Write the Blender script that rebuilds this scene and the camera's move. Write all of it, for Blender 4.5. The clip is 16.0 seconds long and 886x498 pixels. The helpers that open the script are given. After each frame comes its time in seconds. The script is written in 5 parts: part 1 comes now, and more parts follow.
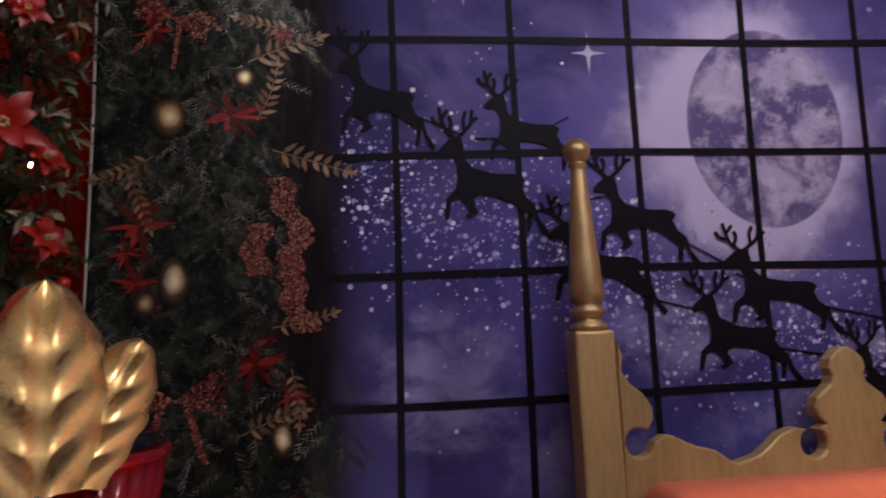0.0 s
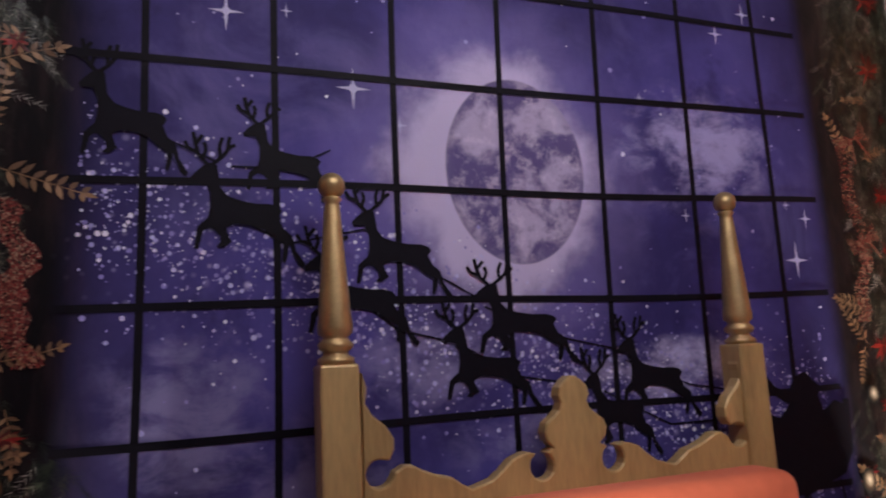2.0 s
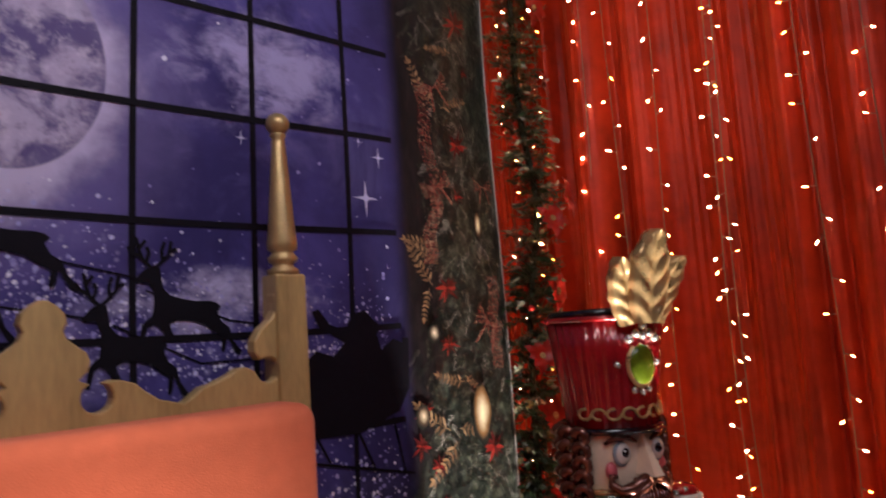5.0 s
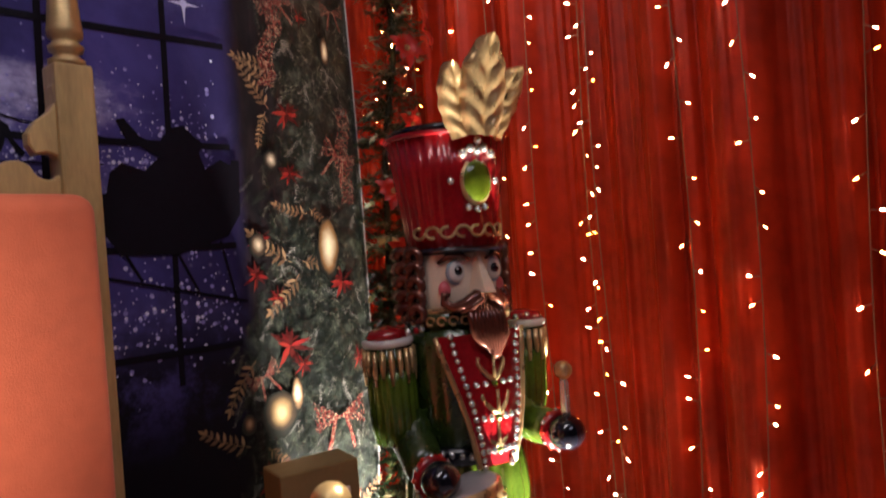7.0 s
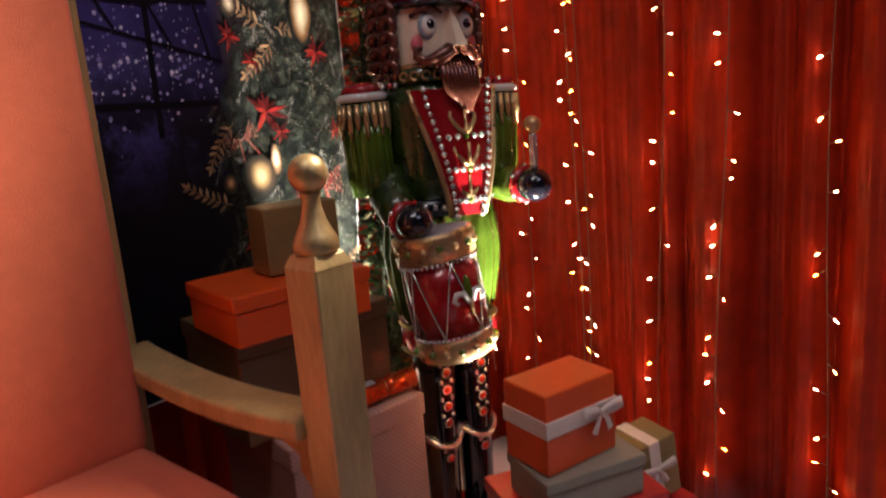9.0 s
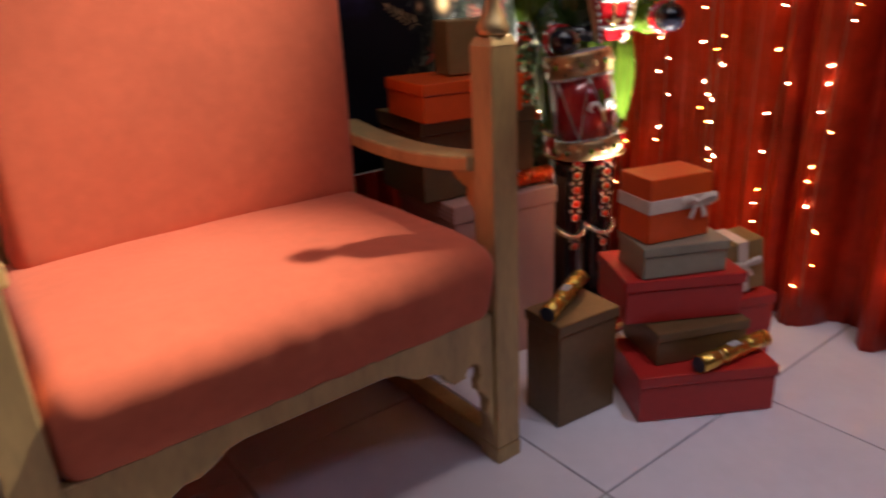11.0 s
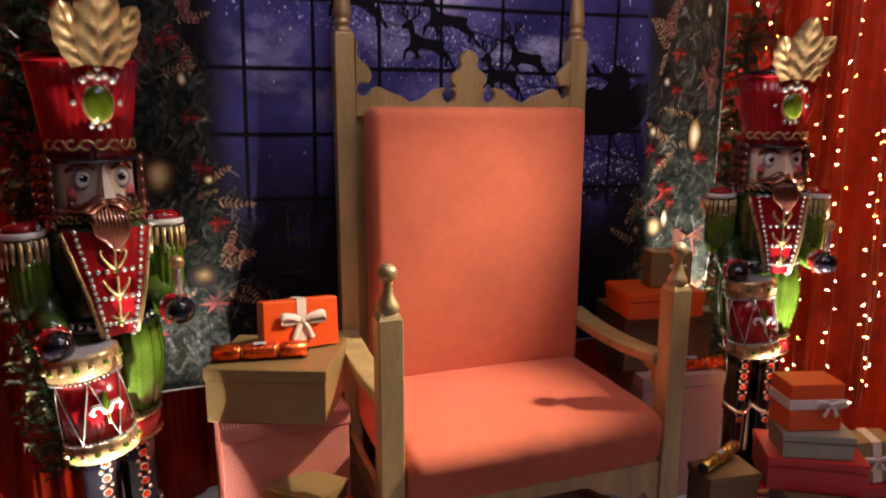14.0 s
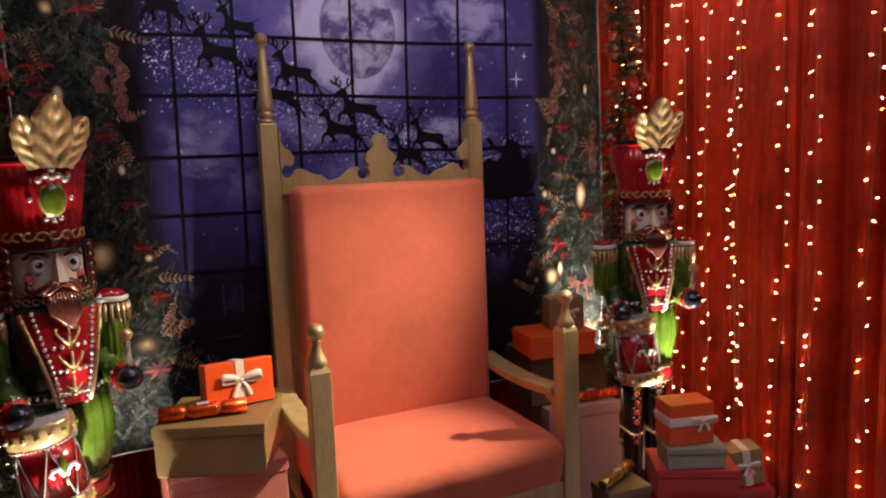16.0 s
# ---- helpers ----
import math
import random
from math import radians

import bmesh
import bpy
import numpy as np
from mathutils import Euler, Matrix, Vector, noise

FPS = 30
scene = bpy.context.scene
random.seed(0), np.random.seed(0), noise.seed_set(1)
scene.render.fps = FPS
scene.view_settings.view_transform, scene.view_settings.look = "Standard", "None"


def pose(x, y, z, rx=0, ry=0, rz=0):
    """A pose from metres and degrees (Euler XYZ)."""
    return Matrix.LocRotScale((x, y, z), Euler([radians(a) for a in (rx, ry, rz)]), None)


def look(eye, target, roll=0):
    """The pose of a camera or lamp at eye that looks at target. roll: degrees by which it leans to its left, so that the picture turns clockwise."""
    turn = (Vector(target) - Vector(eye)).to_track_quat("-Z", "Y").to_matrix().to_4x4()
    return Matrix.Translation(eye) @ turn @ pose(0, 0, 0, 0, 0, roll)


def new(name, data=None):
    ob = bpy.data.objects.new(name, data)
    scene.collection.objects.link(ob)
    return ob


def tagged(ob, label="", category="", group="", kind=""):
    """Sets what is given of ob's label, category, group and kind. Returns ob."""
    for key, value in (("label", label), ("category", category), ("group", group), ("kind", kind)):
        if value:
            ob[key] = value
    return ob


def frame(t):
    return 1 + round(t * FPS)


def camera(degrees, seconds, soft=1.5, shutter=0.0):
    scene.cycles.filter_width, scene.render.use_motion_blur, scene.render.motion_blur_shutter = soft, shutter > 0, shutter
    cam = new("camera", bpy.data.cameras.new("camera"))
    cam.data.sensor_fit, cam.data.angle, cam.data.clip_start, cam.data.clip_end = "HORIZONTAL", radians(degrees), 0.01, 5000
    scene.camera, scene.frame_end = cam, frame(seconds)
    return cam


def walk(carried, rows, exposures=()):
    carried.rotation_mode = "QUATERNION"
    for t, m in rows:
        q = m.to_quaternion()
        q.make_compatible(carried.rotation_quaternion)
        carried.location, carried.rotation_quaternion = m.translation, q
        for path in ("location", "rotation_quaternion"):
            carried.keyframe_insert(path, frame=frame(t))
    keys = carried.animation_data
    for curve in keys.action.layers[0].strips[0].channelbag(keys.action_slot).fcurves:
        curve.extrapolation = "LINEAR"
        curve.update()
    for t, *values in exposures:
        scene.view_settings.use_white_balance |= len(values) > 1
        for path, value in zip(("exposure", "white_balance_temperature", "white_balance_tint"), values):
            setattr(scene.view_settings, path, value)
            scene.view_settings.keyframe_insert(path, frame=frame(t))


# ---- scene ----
cam = camera(65.1, 16.0, soft=1.9, shutter=0.5)
PATH = [
    (0, (-0.822, -1.123, 1.718), (-0.567, 0.839, 2.011), -2.4),
    (0.5, (-0.789, -1.135, 1.728), (-0.433, 0.808, 2.039), -2.6),
    (1, (-0.759, -1.149, 1.743), (-0.283, 0.768, 2.054), -3.0),
    (1.5, (-0.734, -1.163, 1.742), (-0.147, 0.723, 2.06), -3.0),
    (2, (-0.692, -1.168, 1.745), (0.03, 0.672, 2.053), -2.9),
    (2.5, (-0.659, -1.157, 1.748), (0.176, 0.632, 2.065), -3.2),
    (3, (-0.611, -1.137, 1.753), (0.364, 0.582, 2.061), -3.4),
    (3.5, (-0.57, -1.122, 1.748), (0.576, 0.495, 2.018), -3.5),
    (4, (-0.513, -1.125, 1.731), (0.788, 0.372, 1.989), -3.5),
    (4.2, (-0.475, -1.139, 1.713), (0.86, 0.329, 1.965), -3.8),
    (6.3, (-0.075, -1.283, 1.455), (1.385, 0.078, 1.573), -3.1),
    (6.5, (-0.068, -1.291, 1.435), (1.42, 0.043, 1.512), -3.4),
    (7, (-0.07, -1.305, 1.377), (1.432, 0.015, 1.363), -4.2),
    (7.5, (-0.056, -1.288, 1.304), (1.437, 0.039, 1.195), -5.2),
    (8, (-0.053, -1.277, 1.246), (1.444, 0.029, 1.018), -5.4),
    (8.5, (-0.077, -1.295, 1.194), (1.424, -0.011, 0.877), -5.1),
    (8.7, (-0.095, -1.314, 1.176), (1.403, -0.038, 0.819), -5.0),
    (10.8, (-0.422, -1.65, 1.074), (0.788, -0.235, 0.343), -3.0),
    (11, (-0.468, -1.673, 1.071), (0.65, -0.18, 0.349), -2.8),
    (11.5, (-0.591, -1.75, 1.094), (0.295, -0.098, 0.397), -2.9),
    (12, (-0.693, -1.797, 1.156), (0.02, -0.064, 0.459), -3.1),
    (12.5, (-0.785, -1.921, 1.231), (-0.116, -0.144, 0.603), -2.6),
    (13, (-0.878, -2.075, 1.333), (-0.251, -0.27, 0.744), -1.3),
    (13.5, (-0.915, -2.184, 1.437), (-0.246, -0.373, 0.918), -0.3),
    (14, (-0.924, -2.348, 1.492), (-0.264, -0.502, 1.1), 0.1),
    (14.5, (-0.923, -2.475, 1.514), (-0.275, -0.609, 1.196), -0.6),
    (15, (-0.931, -2.564, 1.542), (-0.219, -0.719, 1.244), -1.3),
    (15.5, (-0.971, -2.607, 1.556), (-0.192, -0.788, 1.261), -2.5),
    (16, (-0.996, -2.669, 1.569), (-0.141, -0.877, 1.324), -2.2),
]
walk(cam, [(t, look(eye, target, roll)) for t, eye, target, roll in PATH])

# ---------------------------------------------------------------- light
world = bpy.data.worlds.new("world")
scene.world = world
world.use_nodes = True
world.node_tree.nodes["Background"].inputs[0].default_value = (0.50, 0.46, 0.85, 1)
world.node_tree.nodes["Background"].inputs[1].default_value = 0.02


def lamp(name, kind, m, energy, color, **kw):
    data = bpy.data.lights.new(name, kind)
    data.energy, data.color = energy, color
    if kind == "SPOT":
        data.spot_size, data.spot_blend = radians(kw.get("angle", 40)), kw.get("blend", 0.3)
    if kind == "AREA":
        data.shape, data.size, data.size_y = "RECTANGLE", kw["size"], kw["size_y"]
    else:
        data.shadow_soft_size = kw.get("soft", 0.05)
    ob = new(name, data)
    ob.matrix_world = m
    return ob


# a ceiling key spot, added fill spots and panels, an uplight at each statue and behind the gifts
lamp("key_fill_spot", "SPOT", look((1.49, -0.975, 2.44), (-0.72, -0.38, 0.56)), 560, (1.0, 0.85, 0.69), angle=38, blend=1.0, soft=0.035)
# two unseen fill spots, added to brighten the floor and the back cushion
lamp("key_fill_spot", "SPOT", look((0.95, -1.55, 2.92), (1.14, -1.10, 0.0)), 55, (0.86, 0.83, 1.0), angle=40, blend=0.9, soft=0.06)
lamp("key_fill_spot", "SPOT", look((0.75, -3.10, 2.92), (0.12, -0.08, 1.36)), 32, (1.0, 0.86, 0.76), angle=18, blend=1.0, soft=0.06)
# unseen area fills, added to lift the backdrop and the general level
lamp("fill_panel", "AREA", look((-0.12, -1.05, 2.93), (0.02, 0.08, 1.80)), 14, (1.0, 0.92, 0.96), size=1.5, size_y=0.3)
lamp("fill_panel", "AREA", pose(0.4, -2.6, 2.95), 10, (0.76, 0.73, 1.0), size=1.2, size_y=0.6)
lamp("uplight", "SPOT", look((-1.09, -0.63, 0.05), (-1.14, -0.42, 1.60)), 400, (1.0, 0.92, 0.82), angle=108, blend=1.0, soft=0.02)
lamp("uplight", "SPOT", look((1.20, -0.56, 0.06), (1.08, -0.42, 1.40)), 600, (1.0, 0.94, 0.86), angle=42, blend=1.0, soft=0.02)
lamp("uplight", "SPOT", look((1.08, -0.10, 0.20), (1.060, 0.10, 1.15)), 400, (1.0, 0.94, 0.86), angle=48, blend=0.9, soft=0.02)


# ---------------------------------------------------------------- materials
def material(name, color, rough=0.5, metal=0.0, vary=0.15, scale=6.0, bump=0.0, bump_scale=60.0, second=None, sheen=0.0, coat=0.0, spec=0.5, random_object=0.0, stretch=(1, 1, 1), rough_vary=0.12):
    """A painted or woven surface: a broad and a fine variation of the colour, of the gloss and of the relief."""
    mat = bpy.data.materials.new(name)
    mat.use_nodes = True
    nt = mat.node_tree
    b = nt.nodes["Principled BSDF"]
    n, l = nt.nodes.new, nt.links.new
    co = n("ShaderNodeTexCoord")
    mp = n("ShaderNodeMapping")
    mp.inputs["Scale"].default_value = stretch
    l(co.outputs["Object"], mp.inputs[0])
    n1 = n("ShaderNodeTexNoise")
    n1.inputs["Scale"].default_value, n1.inputs["Detail"].default_value = scale, 4
    n2 = n("ShaderNodeTexNoise")
    n2.inputs["Scale"].default_value, n2.inputs["Detail"].default_value = scale * 9, 3
    l(mp.outputs[0], n1.inputs[0])
    l(mp.outputs[0], n2.inputs[0])
    add = n("ShaderNodeMath")
    add.operation = "MULTIPLY_ADD"
    l(n1.outputs[0], add.inputs[0])
    add.inputs[1].default_value = 0.65
    mul = n("ShaderNodeMath")
    mul.operation = "MULTIPLY"
    mul.inputs[1].default_value = 0.35
    l(n2.outputs[0], mul.inputs[0])
    l(mul.outputs[0], add.inputs[2])
    val = add.outputs[0]
    if random_object:
        oi = n("ShaderNodeObjectInfo")
        ma = n("ShaderNodeMath")
        ma.operation = "MULTIPLY_ADD"
        l(oi.outputs["Random"], ma.inputs[0])
        ma.inputs[1].default_value = random_object
        l(val, ma.inputs[2])
        val = ma.outputs[0]
    ramp = n("ShaderNodeValToRGB")
    c2 = second or tuple(c * (1 + vary) for c in color)
    c1 = tuple(c * (1 - vary) for c in color) if not second else color
    ramp.color_ramp.elements[0].position, ramp.color_ramp.elements[1].position = 0.35, 0.65
    ramp.color_ramp.elements[0].color, ramp.color_ramp.elements[1].color = (*c1, 1), (*c2, 1)
    l(val, ramp.inputs[0])
    l(ramp.outputs[0], b.inputs["Base Color"])
    rr = n("ShaderNodeMapRange")
    rr.inputs["From Min"].default_value, rr.inputs["From Max"].default_value = 0.3, 0.7
    rr.inputs["To Min"].default_value, rr.inputs["To Max"].default_value = max(0.03, rough - rough_vary / 2), min(1, rough + rough_vary / 2)
    l(n1.outputs[0], rr.inputs[0])
    l(rr.outputs[0], b.inputs["Roughness"])
    b.inputs["Metallic"].default_value = metal
    b.inputs["Specular IOR Level"].default_value = spec
    if sheen:
        b.inputs["Sheen Weight"].default_value = sheen
    if coat:
        b.inputs["Coat Weight"].default_value, b.inputs["Coat Roughness"].default_value = coat, 0.08
    if bump:
        n3 = n("ShaderNodeTexNoise")
        n3.inputs["Scale"].default_value, n3.inputs["Detail"].default_value = bump_scale, 4
        l(mp.outputs[0], n3.inputs[0])
        bp = n("ShaderNodeBump")
        bp.inputs["Strength"].default_value, bp.inputs["Distance"].default_value = bump, 0.004
        l(n3.outputs[0], bp.inputs["Height"])
        l(bp.outputs[0], b.inputs["Normal"])
    return mat


def island(name, colors, rough=0.6, metal=0.0, spec=0.5, crease=0.0):
    """A surface whose separate pieces each take one of some colours."""
    mat = bpy.data.materials.new(name)
    mat.use_nodes = True
    nt = mat.node_tree
    b = nt.nodes["Principled BSDF"]
    g = nt.nodes.new("ShaderNodeNewGeometry")
    ramp = nt.nodes.new("ShaderNodeValToRGB")
    ramp.color_ramp.interpolation = "CONSTANT"
    el = ramp.color_ramp.elements
    while len(el) < len(colors):
        el.new(0.5)
    for i, c in enumerate(colors):
        el[i].position, el[i].color = i / len(colors), (*c, 1)
    nt.links.new(g.outputs["Random Per Island"], ramp.inputs[0])
    nt.links.new(ramp.outputs[0], b.inputs["Base Color"])
    b.inputs["Roughness"].default_value, b.inputs["Metallic"].default_value, b.inputs["Specular IOR Level"].default_value = rough, metal, spec
    if crease:
        co = nt.nodes.new("ShaderNodeTexCoord")
        mp = nt.nodes.new("ShaderNodeMapping")
        mp.inputs["Scale"].default_value = (1, 1, 0.5)
        t = nt.nodes.new("ShaderNodeTexNoise")
        t.inputs["Scale"].default_value, t.inputs["Detail"].default_value, t.inputs["Distortion"].default_value = 8, 5, 1.2
        bp = nt.nodes.new("ShaderNodeBump")
        bp.inputs["Strength"].default_value, bp.inputs["Distance"].default_value = crease, 0.03
        nt.links.new(co.outputs["Object"], mp.inputs[0])
        nt.links.new(mp.outputs[0], t.inputs[0])
        nt.links.new(t.outputs[0], bp.inputs["Height"])
        nt.links.new(bp.outputs[0], b.inputs["Normal"])
    return mat


def glow(name, color, strength):
    mat = bpy.data.materials.new(name)
    mat.use_nodes = True
    b = mat.node_tree.nodes["Principled BSDF"]
    b.inputs["Base Color"].default_value = (*color, 1)
    b.inputs["Emission Color"].default_value, b.inputs["Emission Strength"].default_value = (*color, 1), strength
    return mat


def dotted(name, color, dot, scale, kind="dots"):
    """Wrapping paper with a fine raised print of dots or ribs."""
    mat = material(name, color, rough=0.42, vary=0.08, scale=5, bump=0.15, bump_scale=30)
    nt = mat.node_tree
    n, l = nt.nodes.new, nt.links.new
    b = nt.nodes["Principled BSDF"]
    old = b.inputs["Base Color"].links[0].from_socket
    co = n("ShaderNodeTexCoord")
    waves = []
    for d in ("X", "Z") if kind == "dots" else ("X",):
        w = n("ShaderNodeTexWave")
        w.wave_type, w.bands_direction = "BANDS", d
        w.inputs["Scale"].default_value = scale
        mp = n("ShaderNodeMapping")
        mp.inputs["Rotation"].default_value = (0, radians(45 if kind == "dots" else 0), 0)
        l(co.outputs["Object"], mp.inputs[0])
        l(mp.outputs[0], w.inputs[0])
        waves.append(w)
    v = waves[0].outputs["Fac"]
    if len(waves) > 1:
        m = n("ShaderNodeMath")
        m.operation = "MULTIPLY"
        l(waves[0].outputs["Fac"], m.inputs[0])
        l(waves[1].outputs["Fac"], m.inputs[1])
        v = m.outputs[0]
    mix = n("ShaderNodeMix")
    mix.data_type = "RGBA"
    l(v, mix.inputs[0])
    l(old, mix.inputs[6])
    mix.inputs[7].default_value = (*dot, 1)
    l(mix.outputs[2], b.inputs["Base Color"])
    bp = n("ShaderNodeBump")
    bp.inputs["Strength"].default_value, bp.inputs["Distance"].default_value = 0.3, 0.002
    l(v, bp.inputs["Height"])
    l(bp.outputs[0], b.inputs["Normal"])
    return mat


GOLD_PAINT = material("gold_paint", (0.50, 0.350, 0.150), rough=0.40, metal=0.22, vary=0.22, scale=5, bump=0.12, bump_scale=45, stretch=(3, 3, 0.6))
GOLD_METAL = material("gold_metal", (0.52, 0.37, 0.17), rough=0.38, metal=0.6, vary=0.15, scale=20, bump=0.05)
UPHOLSTERY = material("coral_upholstery", (0.62, 0.150, 0.080), rough=0.85, vary=0.10, scale=4, bump=0.22, bump_scale=380, sheen=0.12, spec=0.15)
TILE = material("white_floor_tile", (0.72, 0.69, 0.74), rough=0.14, vary=0.05, scale=3, bump=0.015, bump_scale=8, random_object=0.1, rough_vary=0.1)
GROUT = material("grout", (0.05, 0.045, 0.05), rough=0.9, scale=30)
CURTAIN = material("red_velvet_curtain", (0.37, 0.020, 0.004), rough=0.46, vary=0.35, scale=2.5, bump=0.10, bump_scale=300, spec=0.28)
WALL = material("dark_wall_paint", (0.10, 0.085, 0.10), rough=0.8, vary=0.15, scale=2, bump=0.1)
CEILING = material("dark_ceiling_paint", (0.12, 0.11, 0.13), rough=0.85, vary=0.1, scale=2, bump=0.1)
WIRE = material("pale_lamp_wire", (0.20, 0.10, 0.06), rough=0.4, scale=30)
# string bulbs; the first two also make the garlands' glowing leaf glints
BULB_GLINT = glow("warm_bulb_and_glint", (1.0, 0.48, 0.13), 80)
BULB_GLINT_WHITE = glow("warm_white_bulb_and_glint", (1.0, 0.66, 0.34), 95)
BULB_AMBER = glow("amber_bulb", (1.0, 0.34, 0.04), 85)
RED_PAPER = material("red_gift_paper", (0.44, 0.022, 0.018), rough=0.40, vary=0.1, scale=6, bump=0.08, bump_scale=20)
ORANGE_PAPER = material("orange_red_gift_paper", (0.72, 0.085, 0.012), rough=0.33, vary=0.08, scale=6, bump=0.08, bump_scale=20)
GOLD_PAPER = material("matt_gold_gift_paper", (0.30, 0.20, 0.075), rough=0.40, metal=0.35, vary=0.12, scale=8, bump=0.1, bump_scale=25)
BROWN_PAPER = material("bronze_gift_paper", (0.17, 0.105, 0.045), rough=0.40, metal=0.3, vary=0.14, scale=8, bump=0.12, bump_scale=25)
GREY_PAPER = material("champagne_gift_paper", (0.30, 0.27, 0.19), rough=0.42, metal=0.25, vary=0.1, scale=8, bump=0.1, bump_scale=25)
PINK_DOTS = dotted("pink_dotted_paper", (0.66, 0.15, 0.11), (0.92, 0.55, 0.44), 42)
BEIGE_RIBS = dotted("beige_ribbed_paper", (0.46, 0.25, 0.20), (0.60, 0.38, 0.32), 36)
RIBBON = material("cream_satin_ribbon", (0.70, 0.56, 0.44), rough=0.35, vary=0.1, scale=15, sheen=0.3)
FOIL_RED = material("red_foil", (0.75, 0.10, 0.02), rough=0.24, metal=0.75, vary=0.2, scale=12, bump=0.35, bump_scale=45)
FOIL_GOLD = material("gold_foil", (0.72, 0.44, 0.09), rough=0.24, metal=0.85, vary=0.2, scale=12, bump=0.35, bump_scale=45)
TUBE_DARK = material("cracker_inside", (0.015, 0.02, 0.035), rough=0.5, scale=20)
TAG = material("white_tag", (0.45, 0.43, 0.42), rough=0.5, scale=20)

# statue paints
S_RED = material("glossy_red_paint", (0.34, 0.008, 0.012), rough=0.2, metal=0.1, vary=0.25, scale=14, coat=0.6)
S_GREEN = material("glossy_green_paint", (0.075, 0.13, 0.012), rough=0.2, metal=0.2, vary=0.35, scale=14, coat=0.6)
S_DARKGREEN = material("dark_green_paint", (0.025, 0.045, 0.008), rough=0.25, metal=0.1, vary=0.3, scale=14, coat=0.5)
S_BLACK = material("glossy_black_paint", (0.006, 0.006, 0.010), rough=0.10, vary=0.2, scale=10, coat=0.8)
S_SKIN = material("cream_face_paint", (0.78, 0.63, 0.47), rough=0.3, vary=0.07, scale=12, coat=0.3)
S_PINK = material("rose_paint", (0.62, 0.12, 0.14), rough=0.35, vary=0.1, scale=20)
S_COPPER = material("copper_hair_paint", (0.15, 0.048, 0.030), rough=0.20, metal=0.55, vary=0.35, scale=20, coat=0.4)
S_WHITE = material("white_enamel", (0.70, 0.66, 0.60), rough=0.2, vary=0.06, scale=20, coat=0.4)
S_BLUE = material("blue_grey_enamel", (0.24, 0.30, 0.34), rough=0.2, scale=20)
S_GOLD = material("gold_leaf_paint", (0.56, 0.37, 0.17), rough=0.30, metal=0.66, vary=0.2, scale=22, bump=0.1)
S_PEARL = material("silver_bead", (0.74, 0.68, 0.62), rough=0.14, metal=0.75, vary=0.06, scale=20)
S_RUBY = material("red_gem", (0.50, 0.03, 0.012), rough=0.08, vary=0.2, scale=30, coat=0.8)
S_JADE = material("green_gem", (0.085, 0.12, 0.008), rough=0.08, vary=0.3, scale=30, coat=0.8)
S_DRUMHEAD = material("grey_drum_skin", (0.36, 0.34, 0.36), rough=0.45, vary=0.1, scale=8)
STATUE_MATS = [S_RED, S_GREEN, S_DARKGREEN, S_BLACK, S_SKIN, S_PINK, S_COPPER, S_WHITE, S_BLUE, S_GOLD, S_PEARL, S_RUBY, S_JADE, S_DRUMHEAD]
RED, GREEN, DGREEN, BLACK, SKIN, PINK, COPPER, WHITE, BLUE, GOLD, PEARL, RUBY, JADE, SKINHEAD = range(14)

# garland
NEEDLES = island("fir_needles", [(0.014, 0.034, 0.012), (0.020, 0.048, 0.016), (0.030, 0.060, 0.022), (0.010, 0.022, 0.010), (0.034, 0.058, 0.028), (0.075, 0.080, 0.045)], rough=0.28, spec=0.6)
TIPS = island("glitter_tips", [(0.40, 0.36, 0.18), (0.55, 0.54, 0.44), (0.20, 0.24, 0.14), (0.66, 0.60, 0.40)], rough=0.22, metal=0.5)
PETAL = material("red_poinsettia_petal", (0.36, 0.010, 0.006), rough=0.4, vary=0.4, scale=22)
STEM = material("garland_stem", (0.03, 0.035, 0.015), rough=0.8, scale=20)
BERRY = material("red_berry", (0.45, 0.015, 0.012), rough=0.15, scale=20, coat=0.5)

# print on the backdrop
P_BLACK = material("print_black", (0.006, 0.005, 0.010), rough=0.6, vary=0.2, scale=6, spec=0.12)
P_NEEDLE = island("print_fir", [(0.024, 0.034, 0.022), (0.048, 0.058, 0.038), (0.068, 0.078, 0.052), (0.012, 0.015, 0.011), (0.10, 0.105, 0.075), (0.19, 0.18, 0.15), (0.030, 0.040, 0.026), (0.05, 0.045, 0.03)], rough=0.40, spec=0.45, crease=0.5)
P_DARK = island("print_dark_fir", [(0.007, 0.010, 0.008), (0.014, 0.020, 0.014), (0.020, 0.027, 0.018), (0.010, 0.012, 0.012)], rough=0.40, spec=0.45, crease=0.5)
P_TIP = island("print_frost", [(0.27, 0.26, 0.23), (0.38, 0.36, 0.33), (0.18, 0.17, 0.15)], rough=0.40, spec=0.45, crease=0.5)
P_RED = island("print_poinsettia", [(0.24, 0.012, 0.012), (0.13, 0.007, 0.008), (0.30, 0.026, 0.018), (0.08, 0.006, 0.006)], rough=0.40, spec=0.45, crease=0.5)
P_GOLDLEAF = island("print_gold_leaf", [(0.30, 0.17, 0.085), (0.22, 0.125, 0.06), (0.36, 0.22, 0.12), (0.16, 0.09, 0.05)], rough=0.40, spec=0.45, crease=0.5)
P_STAR = island("print_star", [(0.55, 0.53, 0.82), (0.38, 0.36, 0.68), (0.78, 0.76, 0.92), (0.32, 0.29, 0.62), (0.26, 0.23, 0.56)], rough=0.55, spec=0.15)
P_SPARK = material("print_sparkle", (0.50, 0.48, 0.72), rough=0.45, vary=0.05)
P_WOOD = material("print_far_frame", (0.012, 0.010, 0.015), rough=0.45, vary=0.2)


